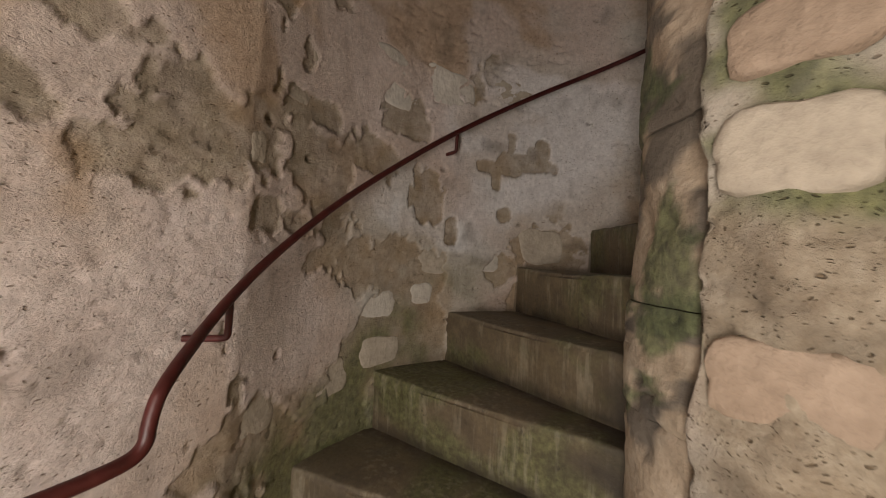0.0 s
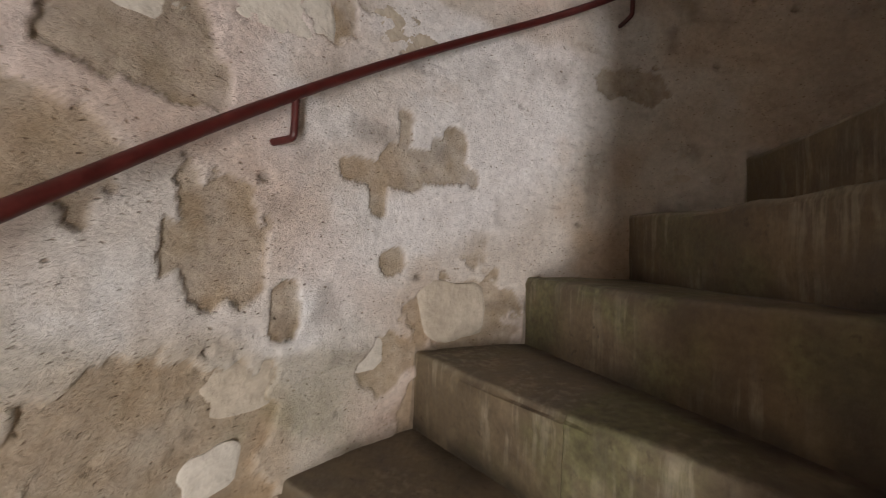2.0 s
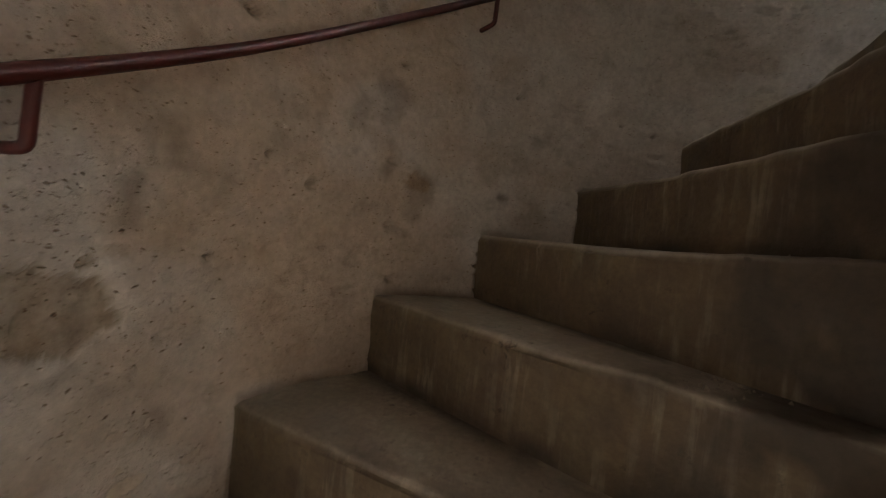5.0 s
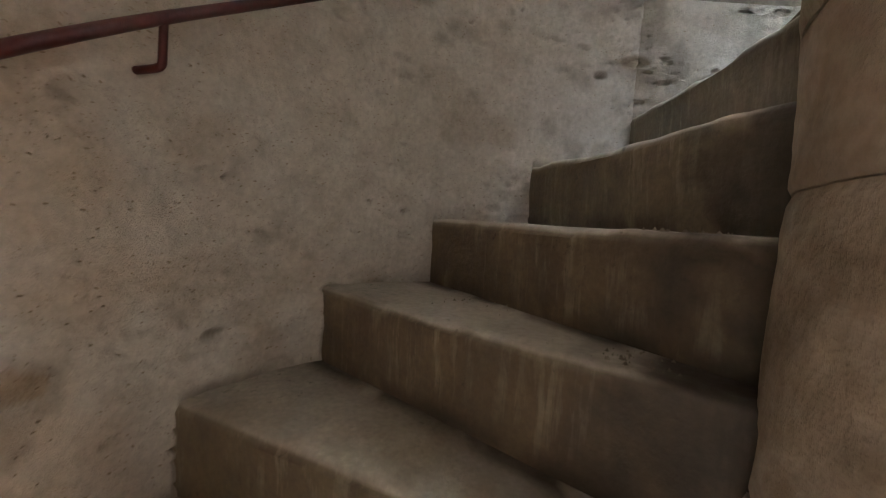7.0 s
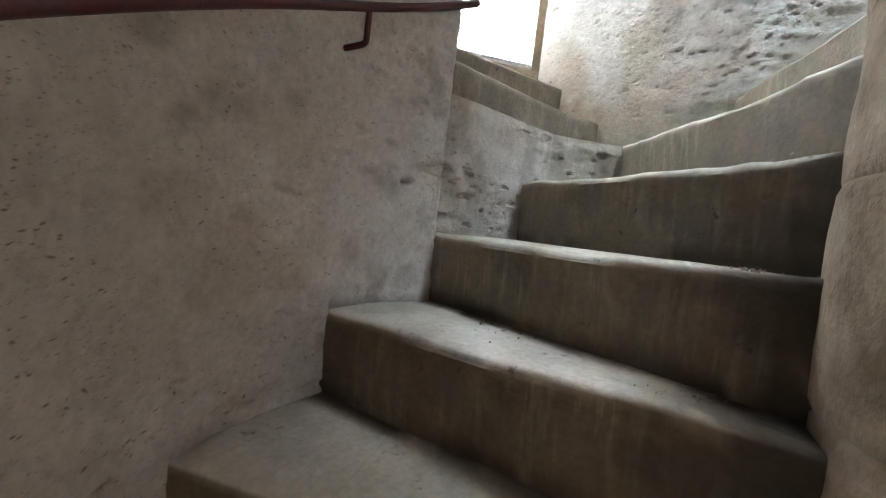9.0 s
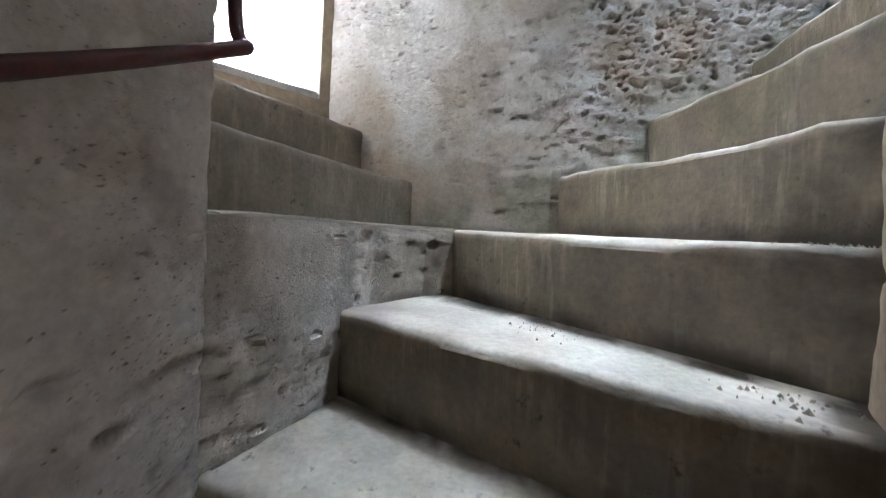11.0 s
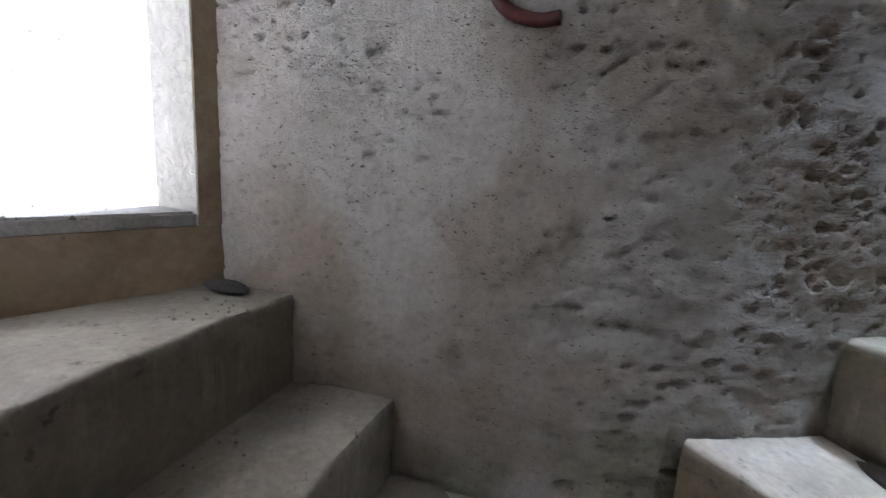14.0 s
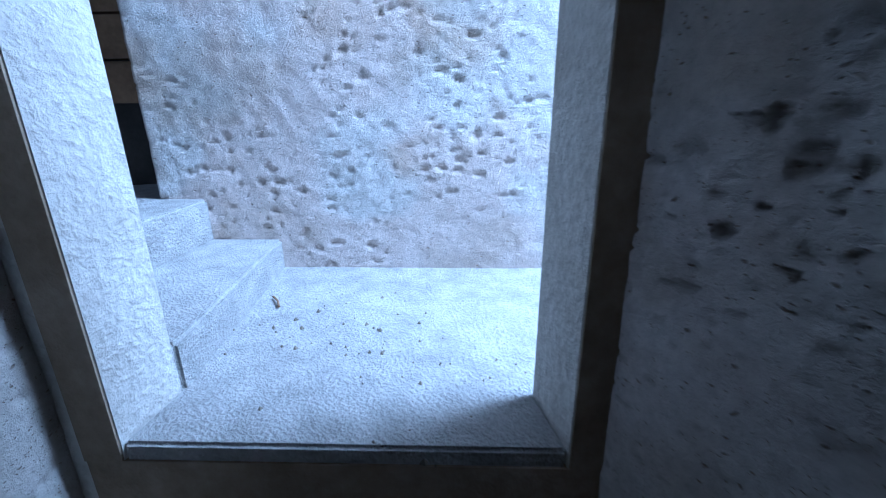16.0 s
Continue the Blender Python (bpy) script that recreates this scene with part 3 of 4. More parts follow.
for i in range(-2, LAST):
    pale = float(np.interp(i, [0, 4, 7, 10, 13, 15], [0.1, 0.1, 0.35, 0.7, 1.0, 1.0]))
    moss = float(np.interp(i, [0, 4, 6, 12, 15, 18], [0.7, 0.5, 0.1, 0.12, 0.2, 0.35]))
    joint = {3: 0.80, 10: 0.97}.get(i)
    if joint:
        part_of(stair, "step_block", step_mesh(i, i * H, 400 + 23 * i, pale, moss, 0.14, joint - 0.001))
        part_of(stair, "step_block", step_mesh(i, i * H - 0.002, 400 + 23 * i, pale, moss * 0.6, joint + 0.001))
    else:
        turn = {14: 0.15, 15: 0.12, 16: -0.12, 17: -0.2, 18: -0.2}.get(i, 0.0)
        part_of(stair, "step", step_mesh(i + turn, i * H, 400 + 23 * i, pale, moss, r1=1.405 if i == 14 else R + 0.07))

# newel drums
newel = tagged(new("newel"), "stacked round stone drums of the stair's newel", "column", kind="structure")


def drum_mesh(z0, z1, seed):
    nz, na = 26, 120
    a = np.linspace(0, 2 * math.pi, na, endpoint=False)
    z = np.linspace(z0 + 0.001, z1 - 0.001, nz)
    aa, zz = np.meshgrid(a, z, indexing="ij")
    rr = NEWEL_R + 0 * zz
    edge = np.minimum(zz - z0, z1 - zz)
    n = fbm(np.cos(aa) * 2 + 9, np.sin(aa) * 2 + zz * 5, 4, 601)
    rr = rr - 0.0045 * ease(0.010, 0.0, edge) + 0.022 * (fbm(np.cos(aa) * 3 + 5, np.sin(aa) * 3 + zz * 8, 4, 603) - 0.5) + 0.006 * (lattice(np.array([seed]), np.array([3]), 5)[0] - 0.5)
    low = ease(2.0, 1.1, zz)
    rr = rr - 0.012 * low * pits(aa * 5, zz * 16, 607, 0.5) - 0.006 * low * ease(0.52, 0.60, fbm(aa * 5, zz * 15, 5, 617))
    verts = np.stack([NEWEL_X + rr * np.cos(aa), NEWEL_Y + rr * np.sin(aa), zz], -1).reshape(-1, 3)
    faces = []
    for k in range(na):
        for j in range(nz - 1):
            b = ((k + 1) % na)
            faces.append((k * nz + j, b * nz + j, b * nz + j + 1, k * nz + j + 1))
    faces.append(tuple(k * nz for k in range(na))[::-1])
    faces.append(tuple(k * nz + nz - 1 for k in range(na)))
    wrap = np.where(aa > 3.6, aa - 2 * math.pi, aa) * NEWEL_R
    band = fbm(wrap * 6 + 3, zz * 11, 6, 611)
    black = fbm(wrap * 8, zz * 15, 6, 615)
    f = {"moss": low * ease(0.59, 0.66, band) * 0.8, "dirt": low * ease(0.52, 0.60, black) * 0.85 + 0.25 * ease(0.6, 0.8, n)}
    return mesh_from("drum", verts, faces, DRUM, f)


z = -0.9
k = 0
while z < 6.6:
    tall = (0.26, 0.38, 0.29, 0.38, 0.2, 0.33)[k % 6]
    part_of(newel, "drum", drum_mesh(z, z + tall, 640 + k))
    z += tall
    k += 1

# vaulted underside of the next turn, high above
verts, faces = [], []
for k in range(28 * 4 + 1):
    i = -4 + k / 4
    for r, dz in ((0.2, 0), (R + 0.25, 0), (R + 0.25, 0.2), (0.2, 0.2)):
        verts.append((*on_plan(i, r), i * H + 3.85 + dz))
for k in range(28 * 4):
    for a in range(4):
        b = (a + 1) % 4
        faces.append((4 * k + a, 4 * k + b, 4 * k + 4 + b, 4 * k + 4 + a))
faces += [(0, 1, 2, 3), tuple(len(verts) - 1 - a for a in range(4))]
thing("ceiling", mesh_from("ceiling", verts, faces, RENDER, smooth=False), "plastered underside of the next turn of the stair", "ceiling", "structure")

# ---- entrance ----
thing("floor", from_bm("floor", prism([(-0.3, 0.0), (1.6, 0.0), (1.6, 3.2), (-0.4, 3.2)], -0.95, -0.66), STEP), "stone floor of the entrance", "floor", "structure")
thing("wall_entrance_head", from_bm("wall_entrance_head", block(-0.35, 2.62, 1.1, 1.6, 2.95, 3.0), RENDER), "masonry over the entrance opening", "wall", "structure")
thing("ceiling_entrance", from_bm("ceiling_entrance", block(-0.4, 0.5, 2.622, 1.5, 2.95, 2.74), RENDER), "plastered ceiling over the entrance", "ceiling", "structure")

# ---- recess steps and doorway ----
A, B = Vector((-1.366, 1.645)), Vector((-1.862, 1.187))
U = (B - A).normalized()
N = Vector((U.y, -U.x))
SILL = 3.65


def at(a, b):
    """Plan point a metres along the doorway from its near jamb and b metres out through it."""
    p = A + U * a + N * b
    return p.x, p.y


W = (B - A).length


def recess_step(front, back, z0, z1, seed, pale, face=0.15):
    """A rough step of the recess: the front edge runs along a line, worn round and hollow."""
    f = np.array(front)
    b = np.array(back)
    n = 60
    t = np.linspace(0, 1, n)
    fx, fy = np.interp(t, np.linspace(0, 1, len(f)), f[:, 0]), np.interp(t, np.linspace(0, 1, len(f)), f[:, 1])
    gx, gy = np.interp(t, np.linspace(0, 1, len(b)), b[:, 0]), np.interp(t, np.linspace(0, 1, len(b)), b[:, 1])
    wear = 0.02 * (fbm(t * 6, t * 0, 3, seed) - 0.4)
    rows = []
    for q in (0, 0.2, 0.4, 0.6, 0.75, 0.88):
        rows.append((0.0 + 0.02 * (fbm(t * 7, t * 0 + q * 3, 3, seed + 2) - 0.5), z0 + q * (z1 - z0) + t * 0))
    for a, d in ((0.004, 0.014), (0.010, 0.006), (0.024, 0.001), (0.05, 0.0)):
        rows.append((a + wear, z1 - d - np.abs(wear)))
    for q in (0.3, 0.45, 0.6, 0.8, 1.0):
        rows.append((q, z1 + 0.008 * (fbm(t * 6, t * 0 + q * 4, 3, seed + 5) - 0.5)))
    rows.append((t * 0 + 1.0, z0 + t * 0))
    verts = []
    for a, z in rows:
        a = np.broadcast_to(a, t.shape)
        verts.append(np.stack([fx + (gx - fx) * a, fy + (gy - fy) * a, np.broadcast_to(z, t.shape)], -1))
    verts = np.array(verts)
    nu = len(rows)
    faces = grid_faces(nu, n) + [((nu - 1) * n + k, k, k + 1, (nu - 1) * n + k + 1) for k in range(n - 1)]
    faces += [tuple(k * n for k in range(nu))[::-1], tuple(k * n + n - 1 for k in range(nu))]
    flat = verts.reshape(-1, 3)
    st = fbm(flat[:, 0] * 6, flat[:, 1] * 6 + flat[:, 2] * 8, 4, seed + 9)
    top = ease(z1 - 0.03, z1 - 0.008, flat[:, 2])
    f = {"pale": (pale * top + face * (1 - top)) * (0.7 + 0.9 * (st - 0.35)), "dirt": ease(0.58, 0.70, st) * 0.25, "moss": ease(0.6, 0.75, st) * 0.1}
    return mesh_from("recess_step", flat, faces, STEP, f)


recess_steps = tagged(new("recess_stairs"), "three rough worn steps rising to the doorway", "stairs", kind="structure")
D1 = [(-0.733, 1.222), (-0.87, 1.108), (-1.003, 0.975), (-1.072, 0.80), (-1.13, 0.645), (-1.185, 0.5)]
D2 = [(-0.90, 1.545), (-0.93, 1.508), (-1.04, 1.33), (-1.13, 1.12), (-1.22, 0.88), (-1.32, 0.60)]
D3 = [(-1.13, 1.63), (-1.162, 1.592), (-1.26, 1.42), (-1.35, 1.25), (-1.45, 1.02), (-1.57, 0.80)]
D4 = [at(-0.1, 0.02), at(0.3, 0.02), at(0.6, 0.02), at(W + 0.12, 0.02)]
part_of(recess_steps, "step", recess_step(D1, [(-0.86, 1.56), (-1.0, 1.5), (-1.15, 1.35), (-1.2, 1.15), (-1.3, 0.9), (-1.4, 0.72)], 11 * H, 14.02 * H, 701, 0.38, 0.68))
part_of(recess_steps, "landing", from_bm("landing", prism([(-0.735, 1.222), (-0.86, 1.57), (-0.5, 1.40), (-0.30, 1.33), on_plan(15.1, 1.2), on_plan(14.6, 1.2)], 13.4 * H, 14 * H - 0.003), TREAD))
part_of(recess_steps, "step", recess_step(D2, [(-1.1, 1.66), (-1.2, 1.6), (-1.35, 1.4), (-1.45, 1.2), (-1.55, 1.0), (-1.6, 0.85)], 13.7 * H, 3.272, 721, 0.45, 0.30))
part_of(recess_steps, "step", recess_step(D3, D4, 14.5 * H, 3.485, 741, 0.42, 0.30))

doorway = tagged(new("door_1"), "open plastered doorway with a raised stone sill", "doorway", kind="structure")
TOP = SILL + 1.75
part_of(doorway, "jamb", from_bm("jamb", prism([at(-0.30, 0.0), at(0.0, 0.0), at(0.03, 0.13), at(-0.30, 0.13)], SILL - 0.5, TOP + 0.3), RENDER))
part_of(doorway, "jamb", from_bm("jamb", prism([at(W, 0.0), at(W + 0.35, 0.0), at(W + 0.35, 0.13), at(W - 0.01, 0.13)], SILL - 0.5, TOP + 0.3), RENDER))
part_of(doorway, "lintel", from_bm("lintel", prism([at(0.0, 0.003), at(W, 0.003), at(W - 0.01, 0.127), at(0.03, 0.127)], TOP, TOP + 0.3), RENDER))
part_of(doorway, "sill", from_bm("sill", prism([at(0.0, 0.0), at(W, 0.0), at(W - 0.01, 0.14), at(0.03, 0.14)], SILL - 0.03, SILL, 0.006), WALK))
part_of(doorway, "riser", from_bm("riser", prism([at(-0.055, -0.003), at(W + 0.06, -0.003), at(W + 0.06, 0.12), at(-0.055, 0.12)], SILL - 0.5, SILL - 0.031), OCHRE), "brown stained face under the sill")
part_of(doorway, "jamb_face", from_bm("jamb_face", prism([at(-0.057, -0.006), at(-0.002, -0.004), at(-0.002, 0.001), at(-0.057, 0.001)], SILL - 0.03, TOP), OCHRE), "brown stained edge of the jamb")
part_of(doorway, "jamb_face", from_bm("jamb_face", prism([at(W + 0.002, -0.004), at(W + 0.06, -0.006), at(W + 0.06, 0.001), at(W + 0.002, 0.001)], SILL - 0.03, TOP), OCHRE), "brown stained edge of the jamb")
thing("ceiling_recess", from_bm("ceiling_recess", prism([(-0.36, 1.15), (-1.25, 2.1), at(W + 0.4, 0.13), (-1.3, 0.4)], TOP + 0.3, TOP + 0.5), RENDER),
      "plastered ceiling of the recess", "ceiling", "structure")

# ---- the walk outside ----
FAR = 0.78
thing("pavement", from_bm("pavement", prism([at(-2.5, 0.134), at(2.5, 0.134), at(2.5, 0.95), at(-2.5, 0.95)], SILL - 0.25, SILL - 0.004), WALK),
      "rough pale concrete floor of the walk outside", "pavement", "structure")


def relief_out(s, z):
    scar = ease(0.42, 0.6, fbm(s * 3, z * 3, 3, 821))
    return 0.02 * (fbm(s * 2, z * 2, 3, 805) - 0.5) + ease(0.0, 0.45, pits(s * 26 + fbm(s * 18, z * 18, 2, 833), z * 30, 831, 0.6, 0.10, 0.36)) * 0.007 * scar + 0.006 * (fbm(s * 30, z * 30, 4, 811) - 0.5)


def fields_out(s, z):
    return {"bare": ease(0.55, 0.7, fbm(s * 4, z * 4, 4, 851)) * 0.35, "blush": ease(0.5, 0.7, fbm(s * 3, z * 3, 4, 853) + 0.2 * ease(SILL + 0.5, SILL, z)) * 0.5,
            "rust": ease(0.6, 0.8, fbm(s * 5, z * 5, 4, 855)) * 0.3, "clean": s * 0 + 0.75}


thick_wall("wall_outside", [at(1.11, FAR), at(-1.3, FAR)], lambda s: s * 0 + SILL - 0.2, lambda s: s * 0 + SILL + 2.2, relief_out, fields_out, WALL, thick=0.3, pitch=0.0075,
           label="pale pitted rubble wall across the walk")
thing("ground", from_bm("ground", prism([(-900, -900), (900, -900), (900, 900), (-900, 900)], -1.4, -1.0), EARTH), "bare grey earth round the tower", "ground", "structure")
outer = tagged(new("outside_stairs"), "two pale concrete steps climbing the walk", "stairs", kind="structure")
part_of(outer, "step", from_bm("step", prism([at(0.66, 0.132), at(0.735, FAR + 0.01), at(1.9, FAR + 0.01), at(1.9, 0.132)], SILL - 0.1, SILL + 0.092, 0.008), WALK))
part_of(outer, "step", from_bm("step", prism([at(0.97, 0.16), at(0.958, FAR + 0.01), at(1.11, FAR + 0.01), at(1.11, FAR + 0.5), at(1.9, FAR + 0.5), at(1.9, 0.14)], SILL + 0.08, SILL + 0.224, 0.008), WALK))

# ---- handrail ----
def tube(name, pts, radius, mat, order=4):
    cu = bpy.data.curves.new(name, "CURVE")
    cu.dimensions, cu.bevel_depth, cu.bevel_resolution, cu.use_fill_caps = "3D", radius, 4, True
    sp = cu.splines.new("POLY")
    sp.points.add(len(pts) - 1)
    for p, q in zip(sp.points, pts):
        p.co = (*q, 1)
    tmp = bpy.data.objects.new(name, cu)
    scene.collection.objects.link(tmp)
    me = bpy.data.meshes.new_from_object(tmp.evaluated_get(bpy.context.evaluated_depsgraph_get()))
    me.name = name
    bpy.data.objects.remove(tmp)
    me.materials.append(mat)
    me.polygons.foreach_set("use_smooth", [True] * len(me.polygons))
    return me


RAIL_R = R - 0.06
RISE = ((-1.7, 0.83), (-1.2, 0.80), (-0.5, 0.80), (0.1, 0.787), (0.86, 0.805), (1.7, 0.82), (2.3, 0.837), (2.9, 0.835), (3.5, 0.82), (4.1, 0.80), (4.7, 0.768),
        (5.5, 0.748), (6.4, 0.765), (7.0, 0.795), (8.2, 0.80), (9.1, 0.793), (9.7, 0.783), (10.5, 0.762), (11.0, 0.74), (11.5, 0.70), (11.85, 0.676), (12.1, 0.674))


def rail_point(i, drop=0.0, r=RAIL_R):
    v = float(np.mean(np.interp(i + np.linspace(-0.9, 0.9, 13), [a for a, _ in RISE], [b for _, b in RISE])))
    return (*on_plan(i, r), i * H + v - drop)


def smoothed(pts, rounds=3):
    for _ in range(rounds):
        out = [pts[0]]
        for p, q in zip(pts, pts[1:]):
            out += [tuple(0.75 * a + 0.25 * b for a, b in zip(p, q)), tuple(0.25 * a + 0.75 * b for a, b in zip(p, q))]
        pts = out + [pts[-1]]
    return pts


rail = tagged(new("handrail"), "dark red painted iron handrail curving up along the wall", "handrail", "handrails")
foot = smoothed([(1.10, 1.7, 0.24), (1.06, 0.85, 0.335), (1.045, 0.68, 0.341), (1.045, 0.625, 0.352), (1.045, 0.622, 0.40), (1.047, 0.605, 0.445), rail_point(-1.42)])
run = [rail_point(-1.35 + k * 0.1) for k in range(134)]
end = smoothed([rail_point(12.0), rail_point(12.04), (*on_plan(12.06, R - 0.04), 12.1 * H + 0.68), (*on_plan(12.07, R - 0.02), 12.1 * H + 0.71), (*on_plan(12.08, R - 0.01), 12.1 * H + 0.78)], 2)
part_of(rail, "bar", tube("bar", foot + run + end, 0.0112, PAINT))


def bracket(i, top=0.0):
    a, b = rail_point(i), rail_point(i, 0.065)
    pts = smoothed([a, b, rail_point(i, 0.082), rail_point(i, 0.086, RAIL_R + 0.015), (*on_plan(i - 0.02, R + 0.03), rail_point(i, 0.09)[2])], 2)
    return tube("bracket", pts, 0.0075, PAINT)


for i in (-1.15, 1.82, 4.83, 7.73, 10.96):
    part_of(rail, "bracket", bracket(i))

# the rail of the next flight, with its curled foot
rail_2 = tagged(new("handrail"), "dark red painted iron handrail with a curled lower end", "handrail", "handrails")
curl = smoothed([(-0.703, 1.376, 4.04), (-0.74, 1.40, 4.035), (-0.80, 1.425, 4.06), (-0.815, 1.43, 4.13), (-0.77, 1.41, 4.20), (-0.69, 1.37, 4.25), (-0.4, 1.26, 4.30)], 3)
up = [(*on_plan(i, RAIL_R), i * H + 0.98) for i in np.arange(15.2, 22.0, 0.1)]
part_of(rail_2, "bar", tube("bar", curl + up, 0.0120, PAINT))
for i in (15.9, 19.0):
    pts = smoothed([(*on_plan(i, RAIL_R), i * H + 0.98), (*on_plan(i, RAIL_R), i * H + 0.9), (*on_plan(i, RAIL_R), i * H + 0.885), (*on_plan(i, R + 0.03), i * H + 0.88)], 2)
    part_of(rail_2, "bracket", tube("bracket", pts, 0.0085, PAINT))

# ---- small things lying about ----
def chip(name, label, x, y, z, size, turn, mat, tall=0.35, seed=0):
    """A broken flake of stone, thick at one end."""
    rng = random.Random(seed)
    bm = bmesh.new()
    bmesh.ops.create_icosphere(bm, subdivisions=2, radius=1)
    for v in bm.verts:
        k = 0.8 + 0.4 * rng.random()
        v.co = Vector((v.co.x * k * (1.2 - 0.5 * v.co.x), v.co.y * 0.6 * k, v.co.z * tall * (0.7 - 0.4 * v.co.x)))
    me = from_bm(name, bm, mat)
    ob = thing(name, me, label, "stone chip")
    low = min(v.co.z for v in me.vertices) * size
    ob.matrix_world = pose(x, y, z - low - 0.003, 0, 0, turn) @ Matrix.Diagonal((size, size, size, 1))
    return ob


chip("stone_chip", "dark flat stone chip lying in the corner by the doorway", -1.315, 1.615, 3.485, 0.045, 143, SLATE, 0.4, 3)
chip("stone_chip", "thin dark stone chip lying on the stair tread", *on_plan(15.85, 1.17), 15 * H, 0.04, 60, SLATE, 0.25, 5)


def grit(name, label, spots, count, seed, mat):
    """Loose grit and crumbs of mortar, many small flakes in one mesh."""
    rng = random.Random(seed)
    verts, faces = [], []
    for k in range(count):
        x, y, z, spread = spots[k % len(spots)]
        x += rng.gauss(0, spread)
        y += rng.gauss(0, spread)
        r = 0.0018 + 0.0055 * rng.random() ** 3
        n = len(verts)
        for q in range(5):
            a = q * 1.257 + rng.random()
            verts.append((x + r * math.cos(a), y + r * math.sin(a), z - 0.003))
        verts.append((x, y, z + r * 0.8))
        faces += [(n + q, n + (q + 1) % 5, n + 5) for q in range(5)]
    return thing(name, mesh_from(name, verts, faces, mat, smooth=False), label, "grit", "stuff")


GRIT = concrete_material("crumbs", (0.10, 0.085, 0.065), (0.34, 0.30, 0.24), 60)
spots = [(*on_plan(i + 0.72, 0.47), i * H, 0.035) for i in range(5, 16)] + [(*on_plan(i + 0.9, 0.9), i * H, 0.05) for i in (9, 11, 13)]
grit("loose_grit", "dark loose grit and crumbs on the stair treads", spots, 900, 11, GRIT)
grit("loose_grit", "crumbs of mortar along the recess steps", [(-1.12, 1.5, 3.272, 0.03), (-1.25, 1.35, 3.272, 0.03), (-1.3, 1.5, 3.485, 0.05), (-0.95, 1.3, 14.02 * H, 0.05)], 160, 12, GRIT)
grit("loose_grit", "small crumbs on the floor of the walk outside", [(*at(0.2 + 0.1 * k, 0.1 + 0.12 * k), SILL, 0.12) for k in range(4)], 90, 13, GRIT)


# ---- stones that stand out of the walls ----
def bedded(name, centre, across, up, out, half_w, half_h, proud, seed, mat):
    """A roughly squared stone in a wall: a cushion with an uneven outline, let into the face."""
    rings, around = 5, 26
    verts = []
    for k in range(rings + 1):
        f = (0.0, 0.45, 0.75, 0.92, 1.0, 1.04)[k]
        lift = (1.0, 1.0, 0.95, 0.75, 0.3, -1.2)[k]
        for q in range(around):
            a = 2 * math.pi * q / around
            c, s = math.cos(a), math.sin(a)
            e = (abs(c) ** 4.5 + abs(s) ** 4.5) ** (-1 / 4.5)
            w = 0.88 + 0.24 * noise.noise((c * 1.3 + seed * 3.7, s * 1.3, seed))
            lump = 0.3 * noise.noise((c * f * 3 + seed, s * f * 3, seed * 2.1)) if k < 4 else 0
            p = centre + across * (half_w * e * c * w * f) + up * (half_h * e * s * w * f) + out * (proud * (lift + lump))
            verts.append(tuple(p))
    faces = [tuple(range(around))]
    for k in range(rings):
        for q in range(around):
            r = (q + 1) % around
            faces.append((k * around + q, (k + 1) * around + q, (k + 1) * around + r, k * around + r))
    return mesh_from(name, verts, faces, mat)


lower = bpy.data.objects["wall_tower_lower"]
for k, (i, z, wi, hz, mat) in enumerate((
        (0.10, 1.28, 0.28, 0.068, STONE), (0.93, 1.37, 0.46, 0.115, LIME), (1.85, 1.43, 0.42, 0.09, LIME), (2.75, 1.51, 0.36, 0.055, STONE),
        (2.36, 0.73, 0.42, 0.105, LIME), (3.31, 0.77, 0.34, 0.095, STONE), (0.96, 0.48, 0.28, 0.062, LIME), (-0.05, 0.44, 0.29, 0.05, LIME),
        (1.59, 0.52, 0.17, 0.048, LIME), (-0.69, 0.92, 0.10, 0.045, STONE), (0.35, 0.24, 0.28, 0.07, STONE), (-0.5, 0.22, 0.24, 0.06, STONE),
        (5.55, 1.28, 0.34, 0.075, STONE), (1.05, 0.30, 0.30, 0.06, STONE), (-0.35, 1.15, 0.28, 0.06, STONE), (1.75, 0.66, 0.24, 0.06, STONE))):
    out = Vector((*on_plan(i, -1.0), 0))
    along = Vector((*on_plan(i + 0.01, 1.0), 0)) - Vector((*on_plan(i, 1.0), 0))
    along.normalize()
    c = Vector((*on_plan(i, R + 0.004), z))
    part_of(lower, "stone", bedded("stone", c, along, Vector((0, 0, 1)), out, wi * R * ALPHA, hz, 0.003, 30 + k, mat))

flank = bpy.data.objects["wall_entrance_flank"]
rng = random.Random(8)
run_length = [0.0]
for a, b in zip(FLANK, FLANK[1:]):
    run_length.append(run_length[-1] + math.dist(a, b))


def on_flank(s):
    return Vector((float(np.interp(s, run_length, [p[0] for p in FLANK])), float(np.interp(s, run_length, [p[1] for p in FLANK])), 0))


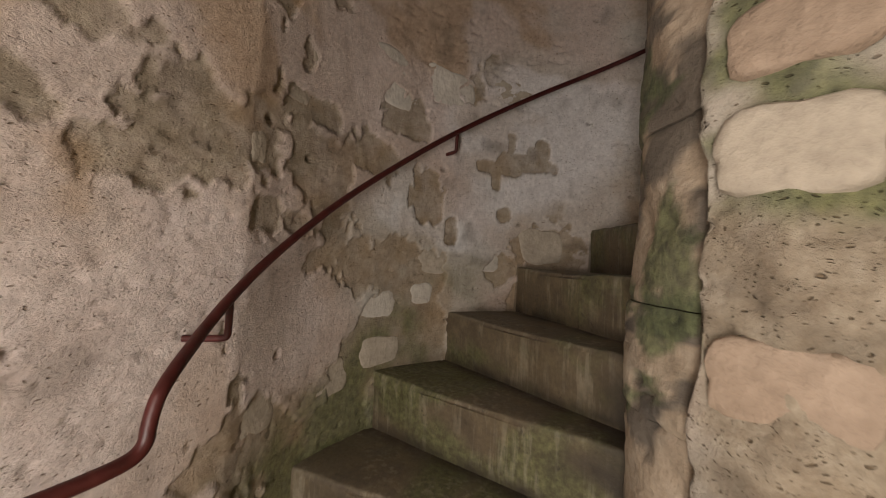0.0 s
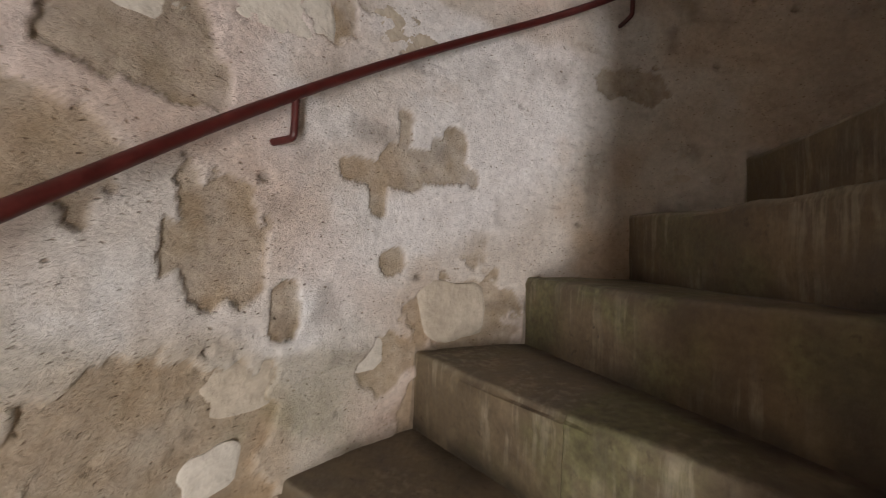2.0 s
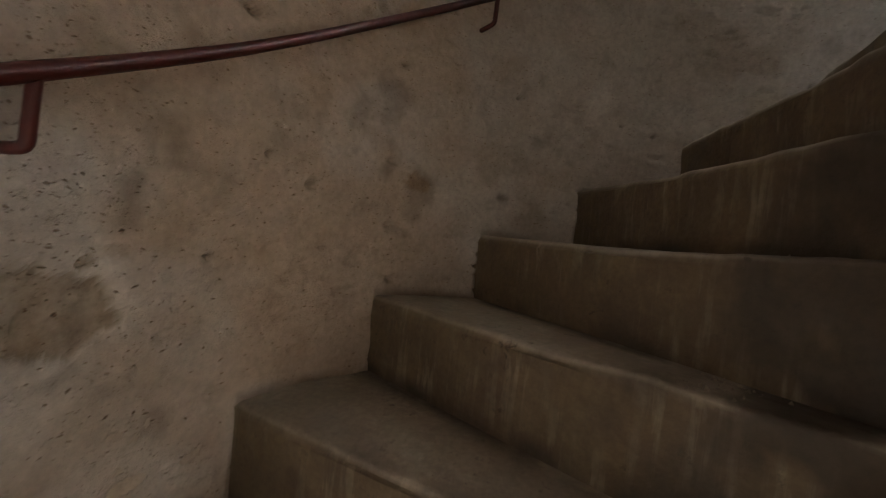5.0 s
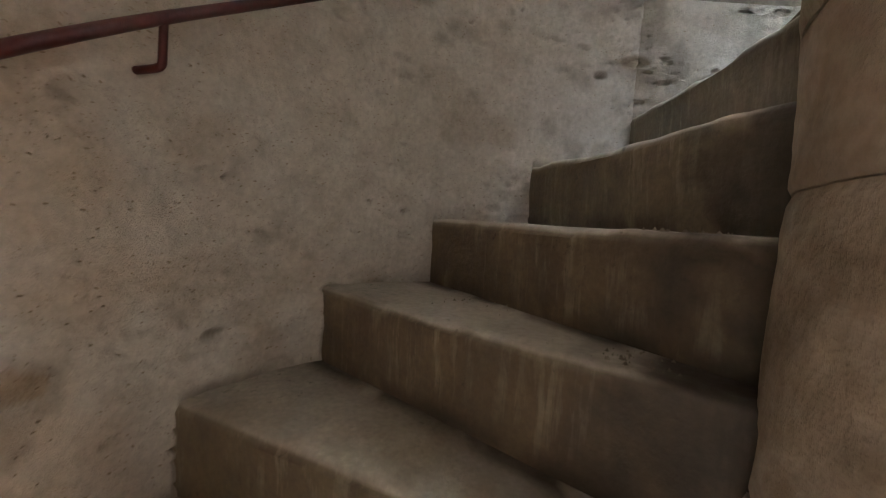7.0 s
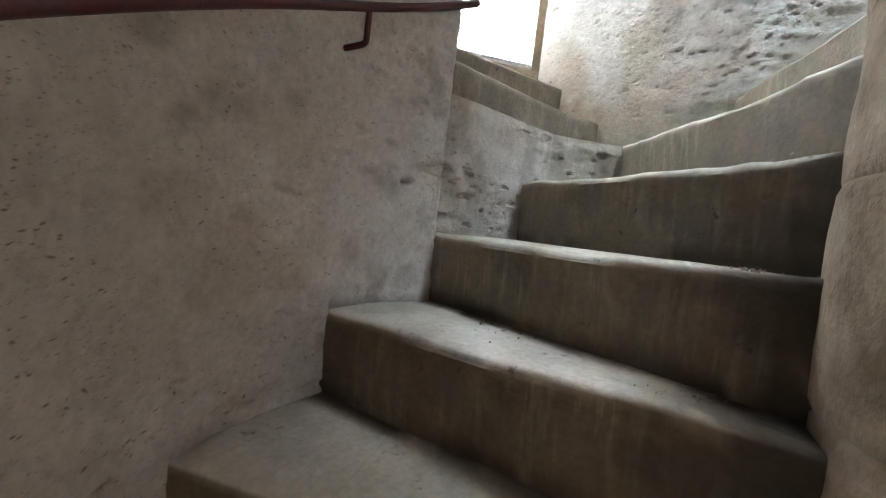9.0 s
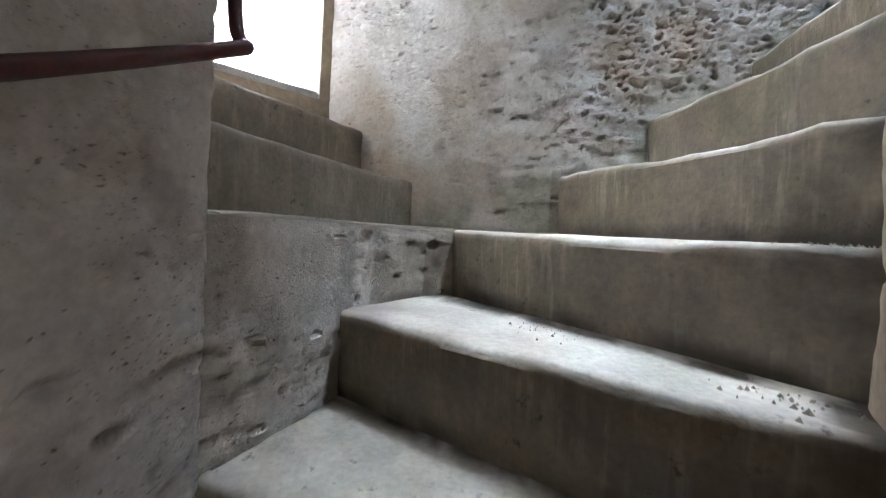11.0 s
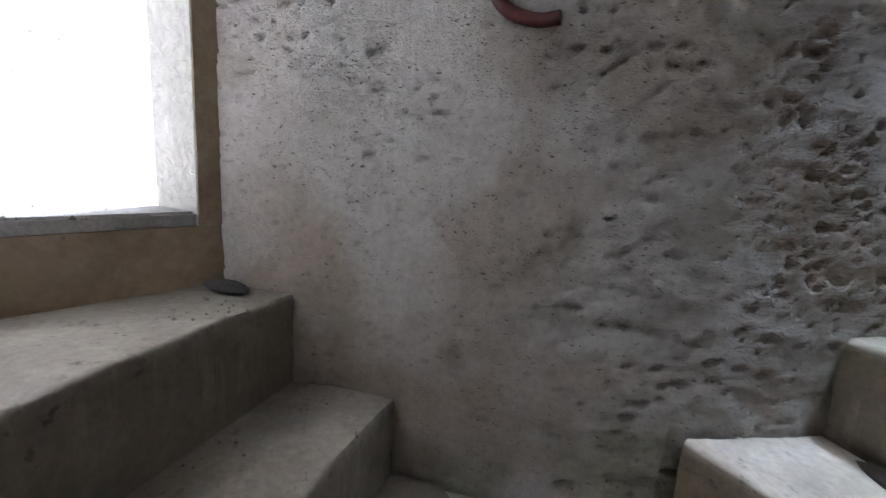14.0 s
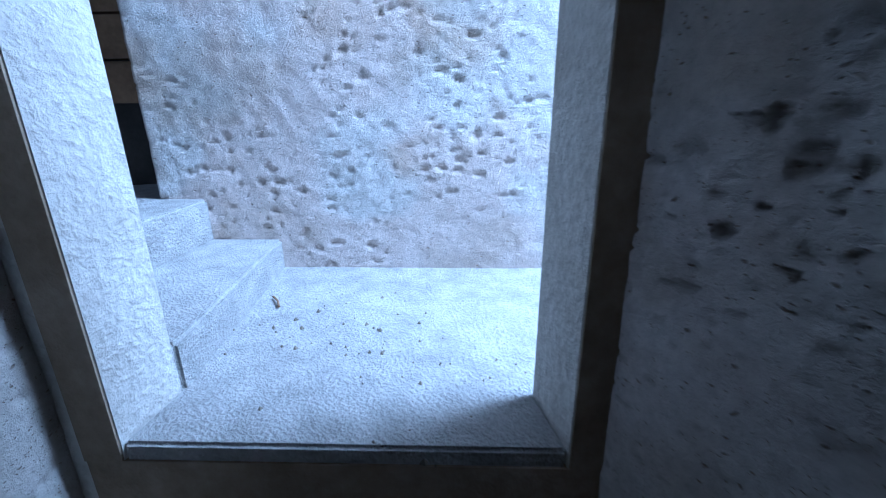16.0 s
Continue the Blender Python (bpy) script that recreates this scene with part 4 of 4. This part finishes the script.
z, k = -0.6, 0
while z < 1.9:
    tall = 0.045 + 0.045 * rng.random()
    s = 0.115 + 0.02 * rng.random()
    while s < 1.2:
        wide = 0.05 + 0.06 * rng.random()
        along = (on_flank(s + 1.6 * wide) - on_flank(s + 0.4 * wide)).normalized()
        out = Vector((along.y, -along.x, 0))
        if rng.random() < 0.85:
            c = on_flank(s + wide) - out * 0.004 + Vector((0, 0, z + tall))
            part_of(flank, "stone", bedded("stone", c, along, Vector((0, 0, 1)), out, wide * 0.92, tall * 0.88,
                                           0.006 + 0.007 * rng.random(), 70 + k, (DRUM, STONE, ROSE)[int(3 * rng.random())]))
        k += 1
        s += 2 * wide + 0.012
    z += 2 * tall + 0.014

# the dark opening past the steps outside; its shade is put into the wall colour
thing("wall_outside_end", from_bm("wall_outside_end", prism([at(2.1, 0.14), at(2.1, 1.6), at(2.25, 1.6), at(2.25, 0.14)], SILL, SILL + 2.2), OPENING_SHADE), "masonry past the steps outside, shade put into its colour", "wall", "structure")
beams = tagged(new("wooden_lintel"), "weathered brown timber boards over the dark opening", "lintel")
for k in range(4):
    z = SILL + 0.52 + 0.135 * k
    part_of(beams, "board", from_bm("board", prism([at(1.12, FAR + 0.15), at(2.05, FAR + 0.15), at(2.05, FAR + 0.19), at(1.12, FAR + 0.19)], z, z + 0.128, 0.004), TIMBER))
thing("wall_outside_niche", from_bm("wall_outside_niche", prism([at(1.415, FAR + 0.30), at(2.1, FAR + 0.30), at(2.1, FAR + 0.45), at(1.115, FAR + 0.45)], SILL, SILL + 2.2), OPENING_SHADE), "back of the opening past the steps outside, shade put into its colour", "wall", "structure")

# unseen frame added round the upper stair lamp; the wall behind has no opening
lamp_surround = tagged(new("upper_lamp_surround"), "added stone frame round the upper stair lamp, out of view", "window", kind="structure")
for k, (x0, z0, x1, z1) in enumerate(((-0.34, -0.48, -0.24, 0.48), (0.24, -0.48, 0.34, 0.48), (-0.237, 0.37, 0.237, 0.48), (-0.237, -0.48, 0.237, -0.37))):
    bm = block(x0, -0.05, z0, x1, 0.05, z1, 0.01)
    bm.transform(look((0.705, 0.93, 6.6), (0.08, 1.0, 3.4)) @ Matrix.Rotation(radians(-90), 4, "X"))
    part_of(lamp_surround, "frame", from_bm("frame", bm, RENDER))

twig = thing("twig", tube("twig", [(*at(0.665, 0.53), SILL + 0.004), (*at(0.64, 0.50), SILL + 0.006), (*at(0.625, 0.47), SILL + 0.003)], 0.003, TIMBER), "thin dry brown twig lying on the walk", "twig")
